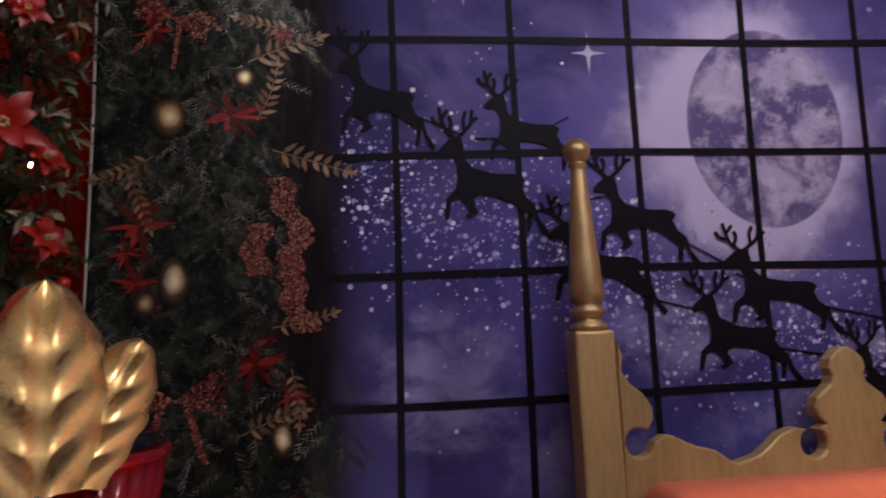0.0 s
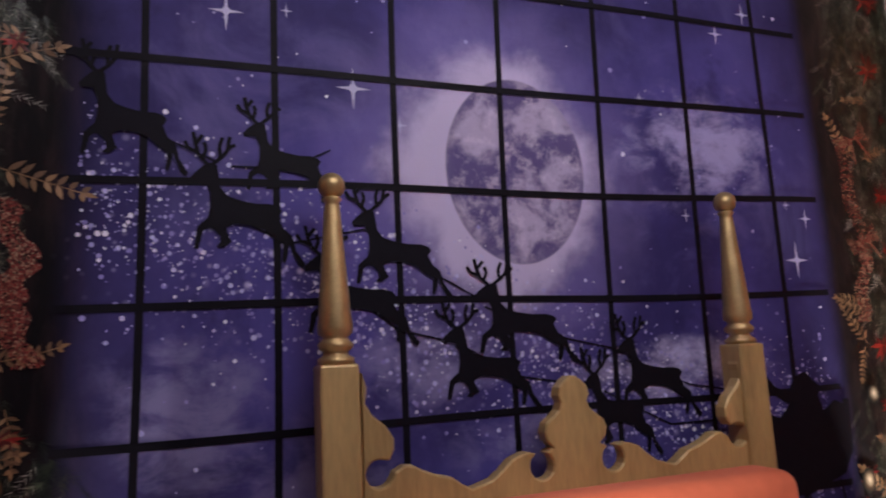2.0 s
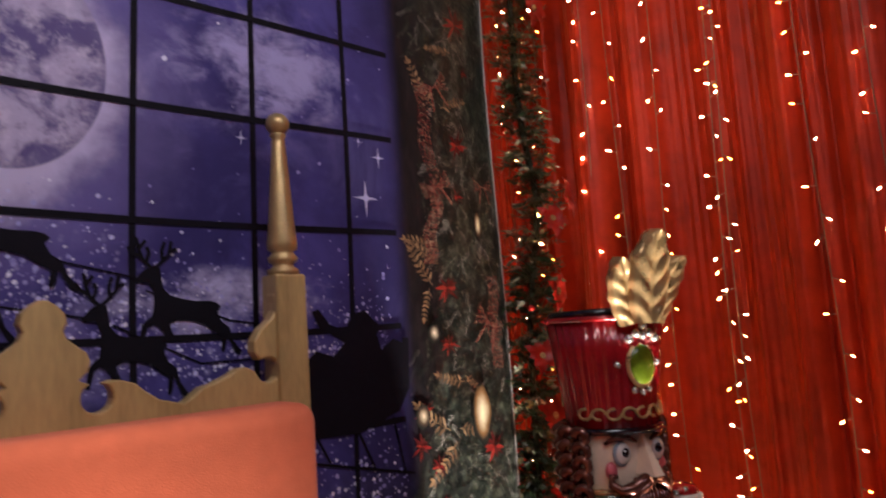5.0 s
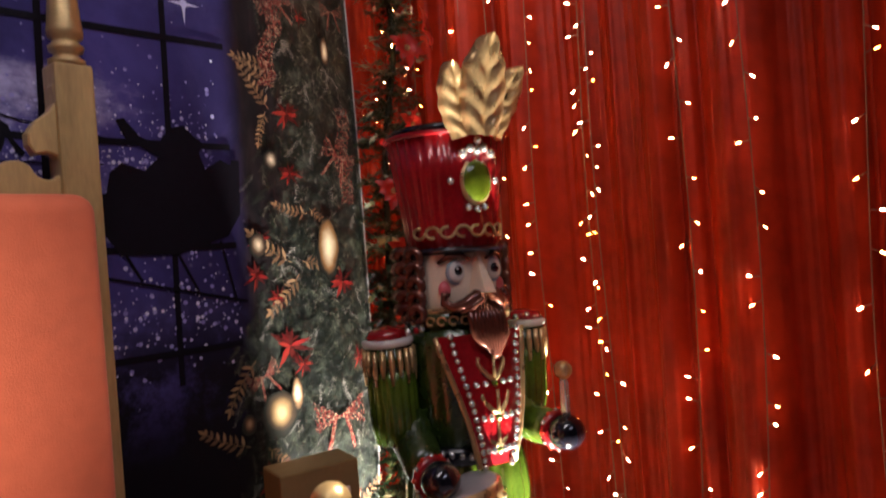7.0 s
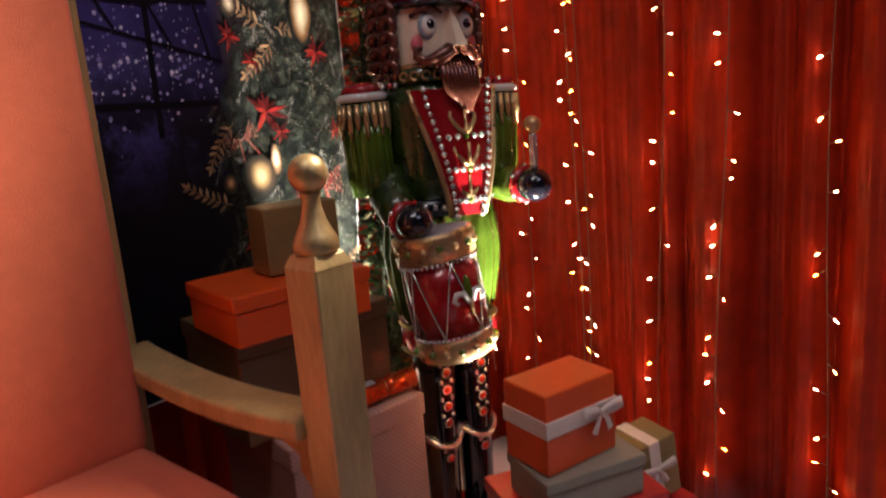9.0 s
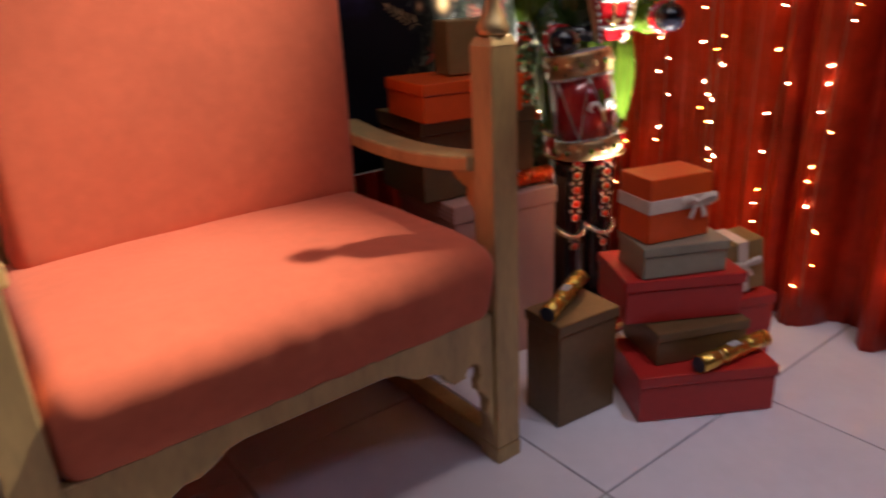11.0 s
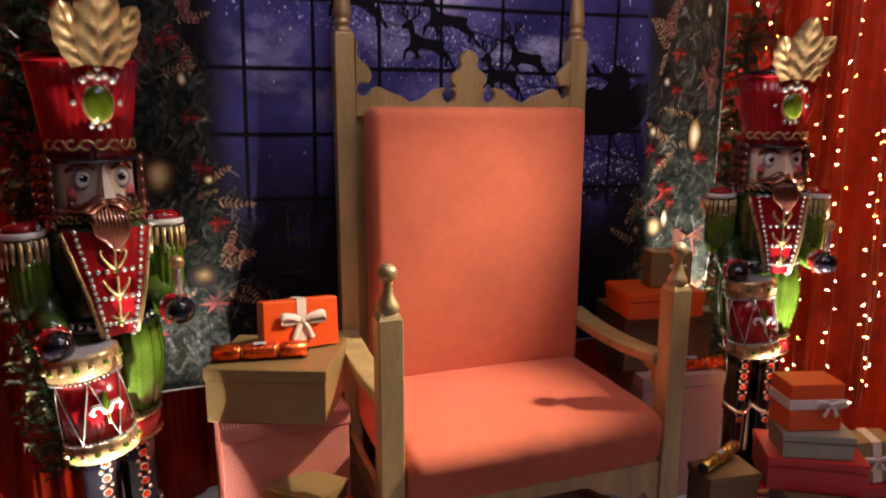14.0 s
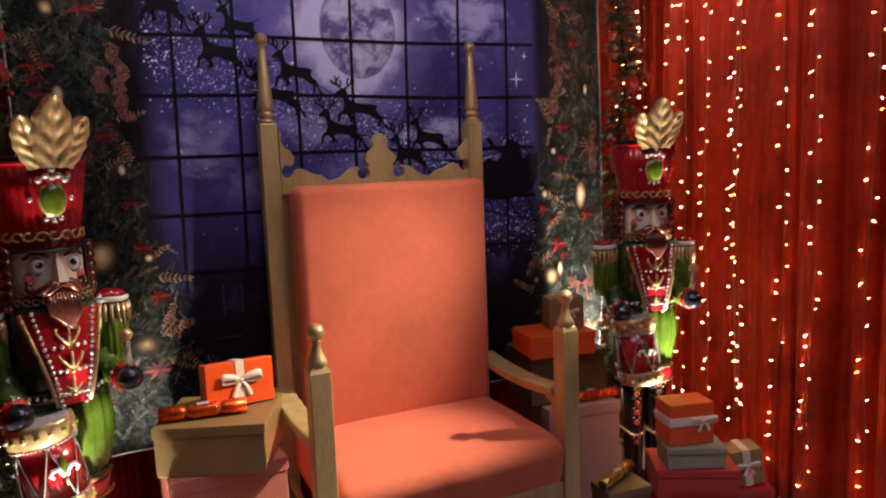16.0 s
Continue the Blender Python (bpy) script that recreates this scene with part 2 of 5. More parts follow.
# ---------------------------------------------------------------- building blocks
from mathutils.geometry import tessellate_polygon

I4 = Matrix.Identity(4)


def face_mat(faces, mi, smooth=False):
    for f in faces:
        f.material_index, f.smooth = mi, smooth


def box(bm, sx, sy, sz, m=I4, bevel=0.0, mi=0, seg=2):
    """A box that stands on the origin of m."""
    r = bmesh.ops.create_cube(bm, size=1, matrix=m @ Matrix.Translation((0, 0, sz / 2)) @ Matrix.Diagonal((sx, sy, sz, 1)))
    vs = set(r["verts"])
    faces = {f for v in vs for f in v.link_faces}
    if bevel:
        edges = {e for v in vs for e in v.link_edges}
        out = bmesh.ops.bevel(bm, geom=list(edges), offset=bevel, segments=seg, affect="EDGES", profile=0.5)
        faces = {f for f in faces if f.is_valid} | set(out["faces"])
    face_mat(faces, mi, bevel > 0.015)


def lathe(bm, profile, m=I4, mi=0, seg=20, flute=0, depth=0.0, smooth=True, sx=1.0, sy=1.0):
    """A turned shape from (radius, height) pairs; flute: the number of ribs round it."""
    rings = []
    if flute:
        seg = flute * 4
    for r, z in profile:
        ring = []
        for i in range(seg):
            a = 2 * math.pi * i / seg
            k = r * (1 + depth * math.cos(a * flute)) if flute else r
            ring.append(bm.verts.new(m @ Vector((k * sx * math.cos(a), k * sy * math.sin(a), z))))
        rings.append(ring)
    made = []
    for a, b in zip(rings, rings[1:]):
        for i in range(seg):
            j = (i + 1) % seg
            made.append(bm.faces.new((a[i], a[j], b[j], b[i])))
    face_mat(made, mi, smooth)
    caps = []
    if profile[0][0] > 0.0008:
        caps.append(bm.faces.new(rings[0][::-1]))
    if profile[-1][0] > 0.0008:
        caps.append(bm.faces.new(rings[-1]))
    face_mat(caps, mi, False)


def ball(bm, c, r, m=I4, mi=0, u=10, v=7, s=(1, 1, 1)):
    made = bmesh.ops.create_uvsphere(bm, u_segments=u, v_segments=v, radius=r, matrix=m @ Matrix.Translation(c) @ Matrix.Diagonal((*s, 1)))
    face_mat({f for w in made["verts"] for f in w.link_faces}, mi, True)


def tube(bm, pts, radii, m=I4, mi=0, seg=8, flat=1.0):
    """A tapered tube along some points."""
    pts = [m @ Vector(p) for p in pts]
    if not isinstance(radii, (list, tuple)):
        radii = [radii] * len(pts)
    rings, side = [], None
    for i, p in enumerate(pts):
        d = (pts[min(i + 1, len(pts) - 1)] - pts[max(i - 1, 0)]).normalized()
        if side is None:
            side = d.orthogonal().normalized()
        side = (side - d * side.dot(d)).normalized()
        up = d.cross(side)
        rings.append([bm.verts.new(p + (side * math.cos(2 * math.pi * k / seg) + up * flat * math.sin(2 * math.pi * k / seg)) * radii[i]) for k in range(seg)])
    made = []
    for a, b in zip(rings, rings[1:]):
        for k in range(seg):
            j = (k + 1) % seg
            made.append(bm.faces.new((a[k], a[j], b[j], b[k])))
    made += [bm.faces.new(rings[0][::-1]), bm.faces.new(rings[-1])]
    face_mat(made, mi, True)


def board(bm, outline, thick, m=I4, mi=0, bevel=0.003):
    """A sawn board: an outline in x and z, thick along y, with a narrow chamfer round both faces."""
    n = len(outline)
    area = sum(outline[i][0] * outline[(i + 1) % n][1] - outline[(i + 1) % n][0] * outline[i][1] for i in range(n))
    if area < 0:
        outline = outline[::-1]
    inner = []
    for i in range(n):
        a, b, c = (Vector(outline[k % n]) for k in (i - 1, i, i + 1))
        d = ((b - a).normalized() + (c - b).normalized())
        d = d.normalized() if d.length > 1e-5 else (b - a).normalized()
        inner.append(b + Vector((-d.y, d.x)) * bevel)
    h = thick / 2
    rings = [[bm.verts.new(m @ Vector((p[0], y, p[1]))) for p in pts] for pts, y in ((inner, -h), (outline, -h + bevel), (outline, h - bevel), (inner, h))]
    made = []
    for a, b in zip(rings, rings[1:]):
        for i in range(n):
            j = (i + 1) % n
            made.append(bm.faces.new((a[i], a[j], b[j], b[i])))
    for tri in tessellate_polygon([[Vector((p[0], p[1], 0)) for p in outline]]):
        for ring in (rings[0], rings[3]):
            made.append(bm.faces.new([ring[k] for k in tri]))
    face_mat(made, mi, False)
    bmesh.ops.recalc_face_normals(bm, faces=made)


def mesh_of(name, bm, mats):
    me = bpy.data.meshes.new(name)
    bm.to_mesh(me)
    bm.free()
    for mat in mats if isinstance(mats, (list, tuple)) else [mats]:
        me.materials.append(mat)
    return me


def part(name, bm, mats, parent=None, label=""):
    ob = new(name, mesh_of(name, bm, mats))
    if parent is not None:
        ob.parent = parent
    return tagged(ob, label)


def thing(name, m, label, category, group="", kind=""):
    ob = new(name)
    ob.empty_display_size = 0.1
    ob.matrix_world = m
    return tagged(ob, label, category, group, kind)


def single(name, bm, mats, m, label, category, group="", kind=""):
    ob = part(name, bm, mats)
    ob.matrix_world = m
    return tagged(ob, label, category, group, kind)


def arc(cx, cz, r, a0, a1, n=6):
    return [(cx + r * math.cos(radians(a0 + (a1 - a0) * i / n)), cz + r * math.sin(radians(a0 + (a1 - a0) * i / n))) for i in range(n + 1)]


# ---------------------------------------------------------------- the room
bm = bmesh.new()
box(bm, 5.4, 5.2, 0.1, pose(0, -2.0, -0.113))
floor = single("floor", bm, GROUT, I4, "white glossy tiled floor with dark joints", "floor", kind="structure")

for name, sx, sy, x, y in (("wall_north", 5.6, 0.1, 0, 0.66), ("wall_south", 5.6, 0.1, 0, -4.65), ("wall_east", 0.1, 5.2, 1.80, -1.99), ("wall_west", 0.1, 5.2, -2.75, -1.99)):
    bm = bmesh.new()
    box(bm, sx, sy, 3.0, pose(x, y, 0))
    single(name, bm, WALL, I4, "plain dark painted wall behind the set", "wall", kind="structure")
bm = bmesh.new()
box(bm, 5.6, 5.4, 0.1, pose(0, -2.0, 3.0))
single("ceiling", bm, CEILING, I4, "plain dark painted ceiling", "ceiling", kind="structure")


# ---------------------------------------------------------------- the curtains
def curtain(name, length, height, m, seed, label):
    """A heavy curtain: round folds of uneven width, with narrow creases between them that wander and open towards the hem."""
    rnd = random.Random(seed)
    marks, x = [0.0], 0.0
    while x < length:
        x += rnd.choice((0.045, 0.06, 0.075, 0.095, 0.12, 0.16)) * rnd.uniform(0.85, 1.2)
        marks.append(x)
    deep = [rnd.uniform(0.35, 1.0) for _ in marks]
    back = [rnd.random() < 0.36 for _ in marks]
    sway = [(rnd.uniform(-0.012, 0.012), rnd.uniform(0.8, 2.2), rnd.uniform(0, 6.28)) for _ in marks]
    n, rows = int(length / 0.0065), 22
    verts, faces = [], []
    for j in range(rows + 1):
        z = height * j / rows
        low = 1 - j / rows
        edges = [e + a * math.sin(w * z + p) * (0.4 + low) for e, (a, w, p) in zip(marks, sway)]
        k = 0
        for i in range(n + 1):
            x = length * i / n
            while k < len(edges) - 2 and x > edges[k + 1]:
                k += 1
            wd = max(0.01, edges[k + 1] - edges[k])
            u = min(1.0, max(0.0, (x - edges[k]) / wd))
            if back[k]:
                f = min(0.062, 0.9 * wd) * deep[k] * math.sin(math.pi * u) ** 0.5
            else:
                f = -min(0.105, 1.15 * wd) * deep[k] * (0.75 + 0.4 * low) * math.sin(math.pi * u) ** 0.62
            f += 0.0045 * math.sin(2 * math.pi * x / 0.027 + 2.0 * z + seed) * math.sin(math.pi * u) + 0.018 * math.sin(2 * math.pi * x / 0.61 + seed)
            verts.append((x, f + 0.030, z))
    for j in range(rows):
        for i in range(n):
            a = j * (n + 1) + i
            faces.append((a, a + 1, a + n + 2, a + n + 1))
    me = bpy.data.meshes.new(name)
    me.from_pydata(verts, [], faces)
    me.materials.append(CURTAIN)
    me.polygons.foreach_set("use_smooth", [True] * len(faces))
    ob = new(name, me)
    ob.matrix_world = m
    so = ob.modifiers.new("cloth", "SOLIDIFY")
    so.thickness = 0.002
    return tagged(ob, label, "curtain", "red curtains")


curtain("curtain", 4.4, 2.95, pose(-2.66, 0.31, 0.003), 3, "red velvet curtain in pleats hanging behind the printed backdrop")
curtain("curtain", 3.6, 2.95, pose(1.63, 0.25, 0.003, 0, 0, -90), 8, "red velvet curtain in pleats with warm string lights over it")
curtain("curtain", 1.85, 2.95, pose(-2.55, -1.62, 0.003, 0, 0, 90), 12, "red velvet curtain in pleats beside the drummer statue")


# ---------------------------------------------------------------- the printed backdrop
CL, CR, CB, CT = -1.262, 1.185, 0.530, 2.93


def cloth_y(x, z):
    """How far back the cloth hangs: nearly flat, with long folds towards its free edges."""
    side = max(0.0, abs(x + 0.02) - 0.8) / 0.4
    y = 0.082 + 0.004 * math.sin(2.3 * x + 1.1 * z) + 0.003 * math.sin(5 * x - 3 * z)
    y += side * (0.011 * math.sin(13 * x + 2.2 * z) + 0.006 * math.sin(21 * x - 4.5 * z))
    if z < 0.9:
        y += 0.05 * (0.9 - z) / 0.37
    return y


def on_cloth(bm, pts, lift):
    """A flat printed shape laid on the cloth."""
    vs = [bm.verts.new((x, cloth_y(x, z) - lift, z)) for x, z in pts]
    if len(pts) < 7:
        return [bm.faces.new(vs)]
    return [bm.faces.new([vs[k] for k in tri]) for tri in tessellate_polygon([[Vector((x, z, 0)) for x, z in pts]])]


def cloth_material():
    """The print: a night sky with clouds and a full moon in the middle, dark drapes and fir trees at the sides."""
    mat = bpy.data.materials.new("printed_backdrop_cloth")
    mat.use_nodes = True
    nt = mat.node_tree
    n, l = nt.nodes.new, nt.links.new
    b = nt.nodes["Principled BSDF"]
    co = n("ShaderNodeTexCoord")
    sep = n("ShaderNodeSeparateXYZ")
    l(co.outputs["Object"], sep.inputs[0])
    X, Z = sep.outputs["X"], sep.outputs["Z"]

    def noise_tex(scale, detail=5, rough=0.6, dist=0.0, stretch=(1, 1, 1)):
        mp = n("ShaderNodeMapping")
        mp.inputs["Scale"].default_value = stretch
        l(co.outputs["Object"], mp.inputs[0])
        t = n("ShaderNodeTexNoise")
        t.inputs["Scale"].default_value, t.inputs["Detail"].default_value, t.inputs["Roughness"].default_value, t.inputs["Distortion"].default_value = scale, detail, rough, dist
        l(mp.outputs[0], t.inputs[0])
        return t.outputs[0]

    def math_node(op, a, bb, c=None):
        m = n("ShaderNodeMath")
        m.operation = op
        for i, s in enumerate((a, bb, c)):
            if s is None:
                continue
            if isinstance(s, (int, float)):
                m.inputs[i].default_value = s
            else:
                l(s, m.inputs[i])
        return m.outputs[0]

    def step(v, lo, hi, a=0.0, bb=1.0):
        r = n("ShaderNodeMapRange")
        r.interpolation_type = "SMOOTHSTEP"
        l(v, r.inputs[0])
        for i, s in enumerate((lo, hi, a, bb)):
            r.inputs[i + 1].default_value = s
        return r.outputs[0]

    def mix(f, a, bb):
        m = n("ShaderNodeMix")
        m.data_type = "RGBA"
        for i, s in ((0, f), (6, a), (7, bb)):
            if isinstance(s, (int, float)):
                m.inputs[i].default_value = s
            elif isinstance(s, tuple):
                m.inputs[i].default_value = (*s, 1)
            else:
                l(s, m.inputs[i])
        return m.outputs[2]

    def far(cx, cz, rx, rz):
        dx = math_node("DIVIDE", math_node("SUBTRACT", X, cx), rx)
        dz = math_node("DIVIDE", math_node("SUBTRACT", Z, cz), rz)
        return math_node("SQRT", math_node("ADD", math_node("MULTIPLY", dx, dx), math_node("MULTIPLY", dz, dz)), 0)

    # sky: violet, brightening and darkening in broad patches, with torn cloud banks
    broad = noise_tex(2.4, 5, 0.55)
    sky = mix(step(broad, 0.34, 0.66), (0.040, 0.032, 0.140), (0.105, 0.086, 0.350))
    mist = noise_tex(4.2, 8, 0.62, 0.6)
    sky = mix(step(mist, 0.50, 0.74, 0.0, 0.55), sky, (0.20, 0.175, 0.46))
    sky = mix(step(mist, 0.46, 0.30, 0.0, 0.60), sky, (0.026, 0.020, 0.095))
    sky = mix(math_node("MULTIPLY", step(Z, 2.18, 2.75), 0.55), sky, (0.030, 0.024, 0.085))
    sky = mix(step(X, 0.46, 0.80, 0.0, 0.55), sky, (0.026, 0.020, 0.075))
    sky = mix(math_node("MULTIPLY", step(X, -0.35, -0.82), math_node("ADD", step(Z, 2.1, 1.55, 0.0, 0.4), 0.25)), sky, (0.020, 0.016, 0.050))
    puff = noise_tex(8.5, 10, 0.66, 0.35, (1, 1, 1.5))
    wisp = noise_tex(19, 6, 0.65, 0.5)
    body = math_node("ADD", math_node("MULTIPLY", puff, 0.75), math_node("MULTIPLY", wisp, 0.25))
    for cx, cz, rx, rz, amount, tint in ((0.46, 2.20, 0.34, 0.19, 1.0, (0.40, 0.36, 0.66)), (0.36, 1.70, 0.34, 0.10, 0.95, (0.52, 0.48, 0.76)), (0.60, 1.52, 0.26, 0.10, 0.55, (0.36, 0.33, 0.62)),
                                         (-0.66, 1.68, 0.19, 0.22, 0.75, (0.26, 0.24, 0.46)), (-0.44, 1.52, 0.22, 0.14, 0.65, (0.24, 0.21, 0.42)), (-0.24, 1.74, 0.22, 0.13, 0.55, (0.42, 0.38, 0.68)), (0.02, 1.58, 0.30, 0.12, 0.45, (0.40, 0.36, 0.68))):
        near = step(far(cx, cz, rx, rz), 1.15, 0.25)
        edge_ = math_node("ADD", body, math_node("MULTIPLY", near, 0.20))
        sky = mix(math_node("MULTIPLY", math_node("MULTIPLY", step(edge_, 0.56, 0.80), near), amount), sky, tint)
    # soft points of light drifting in a band
    slope = math_node("ADD", math_node("MULTIPLY", X, -0.36), 1.73)
    band = step(math_node("ABSOLUTE", math_node("SUBTRACT", Z, slope), 0), 0.21, 0.03)
    for size, rim, power in ((46, 0.30, 0.55), (21, 0.20, 0.8)):
        cell = n("ShaderNodeTexVoronoi")
        cell.inputs["Scale"].default_value = size
        l(co.outputs["Object"], cell.inputs[0])
        bright = n("ShaderNodeSeparateColor")
        l(cell.outputs["Color"], bright.inputs[0])
        dot = math_node("MULTIPLY", step(cell.outputs["Distance"], rim, 0.03), step(bright.outputs[0], 0.35, 0.95))
        sky = mix(math_node("MULTIPLY", math_node("MULTIPLY", dot, band), power), sky, (0.62, 0.58, 0.88))
    # halo and moon: a torn bright bank of cloud round a grey disc with dark plains
    edge = noise_tex(6.5, 9, 0.62, 0.25)
    d = far(-0.062, 2.108, 0.238, 0.262)
    dn = math_node("ADD", d, math_node("MULTIPLY", math_node("SUBTRACT", edge, 0.5), 0.85))
    sky = mix(step(dn, 1.75, 0.80, 0.0, 0.42), sky, (0.34, 0.28, 0.62))
    sky = mix(step(dn, 1.14, 0.74, 0.0, 0.95), sky, (0.60, 0.535, 0.79))
    moon_d = far(-0.026, 2.122, 0.161, 0.198)
    sea = noise_tex(8.5, 9, 0.6, 0.35)
    spot = noise_tex(32, 7, 0.7)
    m1 = mix(step(sea, 0.43, 0.57), (0.125, 0.098, 0.26), (0.47, 0.41, 0.62))
    m1 = mix(step(spot, 0.50, 0.66, 0.0, 0.55), m1, (0.70, 0.62, 0.80))
    m1 = mix(step(spot, 0.46, 0.32, 0.0, 0.50), m1, (0.13, 0.10, 0.25))
    m1 = mix(step(moon_d, 0.84, 1.0, 0.0, 0.40), m1, (0.20, 0.17, 0.34))
    sky = mix(step(moon_d, 1.010, 0.985), sky, m1)
    # the night below the sill, and the dark drapes and trees at the sides
    ground = noise_tex(9, 6, 0.7)
    sky = mix(math_node("MULTIPLY", step(Z, 1.40, 1.12), step(ground, 0.30, 0.52)), sky, (0.010, 0.009, 0.016))
    sky = mix(step(Z, 1.22, 0.95), sky, (0.007, 0.006, 0.011))
    drape = mix(step(noise_tex(9, 5, 0.6, 0.2, (3, 3, 0.7)), 0.4, 0.7), (0.006, 0.005, 0.007), (0.022, 0.013, 0.015))
    fir = mix(step(noise_tex(24, 6, 0.7), 0.45, 0.66), (0.008, 0.010, 0.009), (0.055, 0.066, 0.050))
    fir = mix(step(noise_tex(70, 4, 0.7), 0.58, 0.72, 0.0, 0.7), fir, (0.17, 0.17, 0.145))
    wob = math_node("MULTIPLY", math_node("SUBTRACT", noise_tex(6, 4, 0.6), 0.5), 0.16)
    xl = math_node("ADD", math_node("ADD", X, wob), math_node("MULTIPLY", step(Z, 1.9, 0.9), -0.14))
    xr = math_node("ADD", math_node("ADD", X, wob), math_node("MULTIPLY", step(Z, 1.7, 0.9), 0.12))
    c = mix(step(X, -0.775, -0.885), sky, drape)
    c = mix(step(X, 0.775, 0.845), c, drape)
    c = mix(step(xl, -0.93, -1.00), c, fir)
    c = mix(step(xr, 0.90, 0.97), c, fir)
    l(c, b.inputs["Base Color"])
    l(step(X, 0.80, 0.95, 0.60, 0.34), b.inputs["Roughness"])
    l(step(X, 0.80, 0.95, 0.12, 0.55), b.inputs["Specular IOR Level"])
    crease = noise_tex(7, 4, 0.55, 1.2, (1, 1, 0.5))
    fine = noise_tex(26, 3, 0.5, 0.8)
    amt = math_node("ADD", math_node("MULTIPLY", step(X, 0.80, 1.0), 0.9), 0.12)
    h = math_node("MULTIPLY", math_node("ADD", crease, math_node("MULTIPLY", fine, 0.35)), amt)
    bp = n("ShaderNodeBump")
    bp.inputs["Strength"].default_value, bp.inputs["Distance"].default_value = 0.55, 0.03
    l(h, bp.inputs["Height"])
    l(bp.outputs[0], b.inputs["Normal"])
    return mat


backdrop = thing("printed_backdrop", I4, "large printed vinyl backdrop of a moonlit night window between fir trees", "backdrop cloth")
verts, faces = [], []
NX, NZ = 150, 90
for j in range(NZ + 1):
    for i in range(NX + 1):
        x, z = CL + (CR - CL) * i / NX, CB + (CT - CB) * j / NZ
        verts.append((x, cloth_y(x, z), z))
for j in range(NZ):
    for i in range(NX):
        a = j * (NX + 1) + i
        faces.append((a, a + 1, a + NX + 2, a + NX + 1))
me = bpy.data.meshes.new("cloth")
me.from_pydata(verts, [], faces)
me.materials.append(cloth_material())
me.polygons.foreach_set("use_smooth", [True] * len(faces))
cloth = new("cloth", me)
cloth.parent = backdrop
so = cloth.modifiers.new("thickness", "SOLIDIFY")
so.thickness, so.offset = 0.0015, 1.0
# a white cut edge runs down the sides and along the bottom
bm = bmesh.new()
for pts in ([(CL + (CR - CL) * i / 60, CB - 0.004) for i in range(61)], [(CR + 0.002, CB + (CT - CB) * i / 60) for i in range(61)], [(CL - 0.002, CB + (CT - CB) * i / 60) for i in range(61)]):
    tube(bm, [(x, cloth_y(x, z), z) for x, z in pts], 0.0032, seg=6)
part("cut_edge", bm, TAG, backdrop, "pale cut edge of the cloth")


def strip(bm, pts, w, lift):
    """A printed line of some width along points."""
    for (x0, z0), (x1, z1) in zip(pts, pts[1:]):
        d = Vector((x1 - x0, z1 - z0)).normalized() * (w / 2)
        on_cloth(bm, [(x0 - d.y, z0 + d.x), (x0 + d.y, z0 - d.x), (x1 + d.y, z1 - d.x), (x1 - d.y, z1 + d.x)], lift)


# glazing bars: uprights and cross bars of the printed window
for k, x in enumerate((-0.746, -0.521, -0.290, -0.058, 0.182, 0.424, 0.661)):
    bm = bmesh.new()
    strip(bm, [(x + 0.009 * (z - 2.06) + 0.003 * math.sin(4 * z + k), z) for z in np.linspace(1.12, 2.93, 40)], 0.0130, 0.0030)
    part("printed_bar", bm, P_BLACK, backdrop)
for k, z in enumerate((1.19, 1.412, 1.630, 1.853, 2.075, 2.296, 2.515, 2.735)):
    bm = bmesh.new()
    strip(bm, [(x, z + 0.003 * math.sin(5 * x + k) + (0.011 * x if k > 3 else 0.0)) for x in np.linspace(-0.87, 0.80, 40)], 0.0140, 0.0036)
    part("printed_bar", bm, P_BLACK, backdrop)

# small round stars in a band across the sky, and four-pointed sparkles
rnd = random.Random(5)
bm = bmesh.new()


def spot_on(bm, x, z, r, lift=0.0022, n=6):
    on_cloth(bm, [(x + r * math.cos(2 * math.pi * k / n + x * 9), z + r * math.sin(2 * math.pi * k / n + x * 9)) for k in range(n)], lift)


for _ in range(3300):
    x = rnd.uniform(-0.84, 0.77)
    mid = 2.03 - 0.47 * (x + 0.84) / 1.3 if x < 0.46 else 1.56
    z = mid + rnd.gauss(0, 0.085)
    if z > 1.22:
        spot_on(bm, x, z, 0.0014 + 0.0040 * rnd.random() ** 3)
for _ in range(260):
    x, z = rnd.uniform(-0.85, 0.78), rnd.uniform(1.25, 2.9)
    if (x + 0.03) ** 2 / 0.07 + (z - 2.12) ** 2 / 0.085 > 1:
        spot_on(bm, x, z, 0.0016 + 0.0045 * rnd.random() ** 3)
for _ in range(220):
    x, z = rnd.uniform(0.48, 0.80), rnd.gauss(1.27, 0.06)
    spot_on(bm, x, z, 0.0015 + 0.004 * rnd.random() ** 2)
stars = part("printed_stars", bm, P_STAR, backdrop)
stars["kind"] = "stuff"
for x, z, r in ((-0.607, 2.398, 0.04), (-0.372, 2.268, 0.045), (0.713, 1.934, 0.046), (-0.497, 2.413, 0.016), (0.757, 2.037, 0.026), (0.399, 2.037, 0.018), (0.545, 2.497, 0.03), (0.637, 2.56, 0.03), (0.30, 2.31, 0.016), (-0.28, 2.20, 0.022), (0.70, 2.07, 0.016)):
    bm = bmesh.new()
    pts = []
    for k in range(8):
        a, q = k * math.pi / 4, (r if k % 2 == 0 else r * 0.13)
        pts.append((x + q * math.cos(a) * (0.8 if k % 4 == 0 else 1), z + q * math.sin(a)))
    on_cloth(bm, pts, 0.0024)
    spot_on(bm, x, z, r * 0.2, 0.0030, 10)
    part("printed_sparkle", bm, P_SPARK, backdrop)

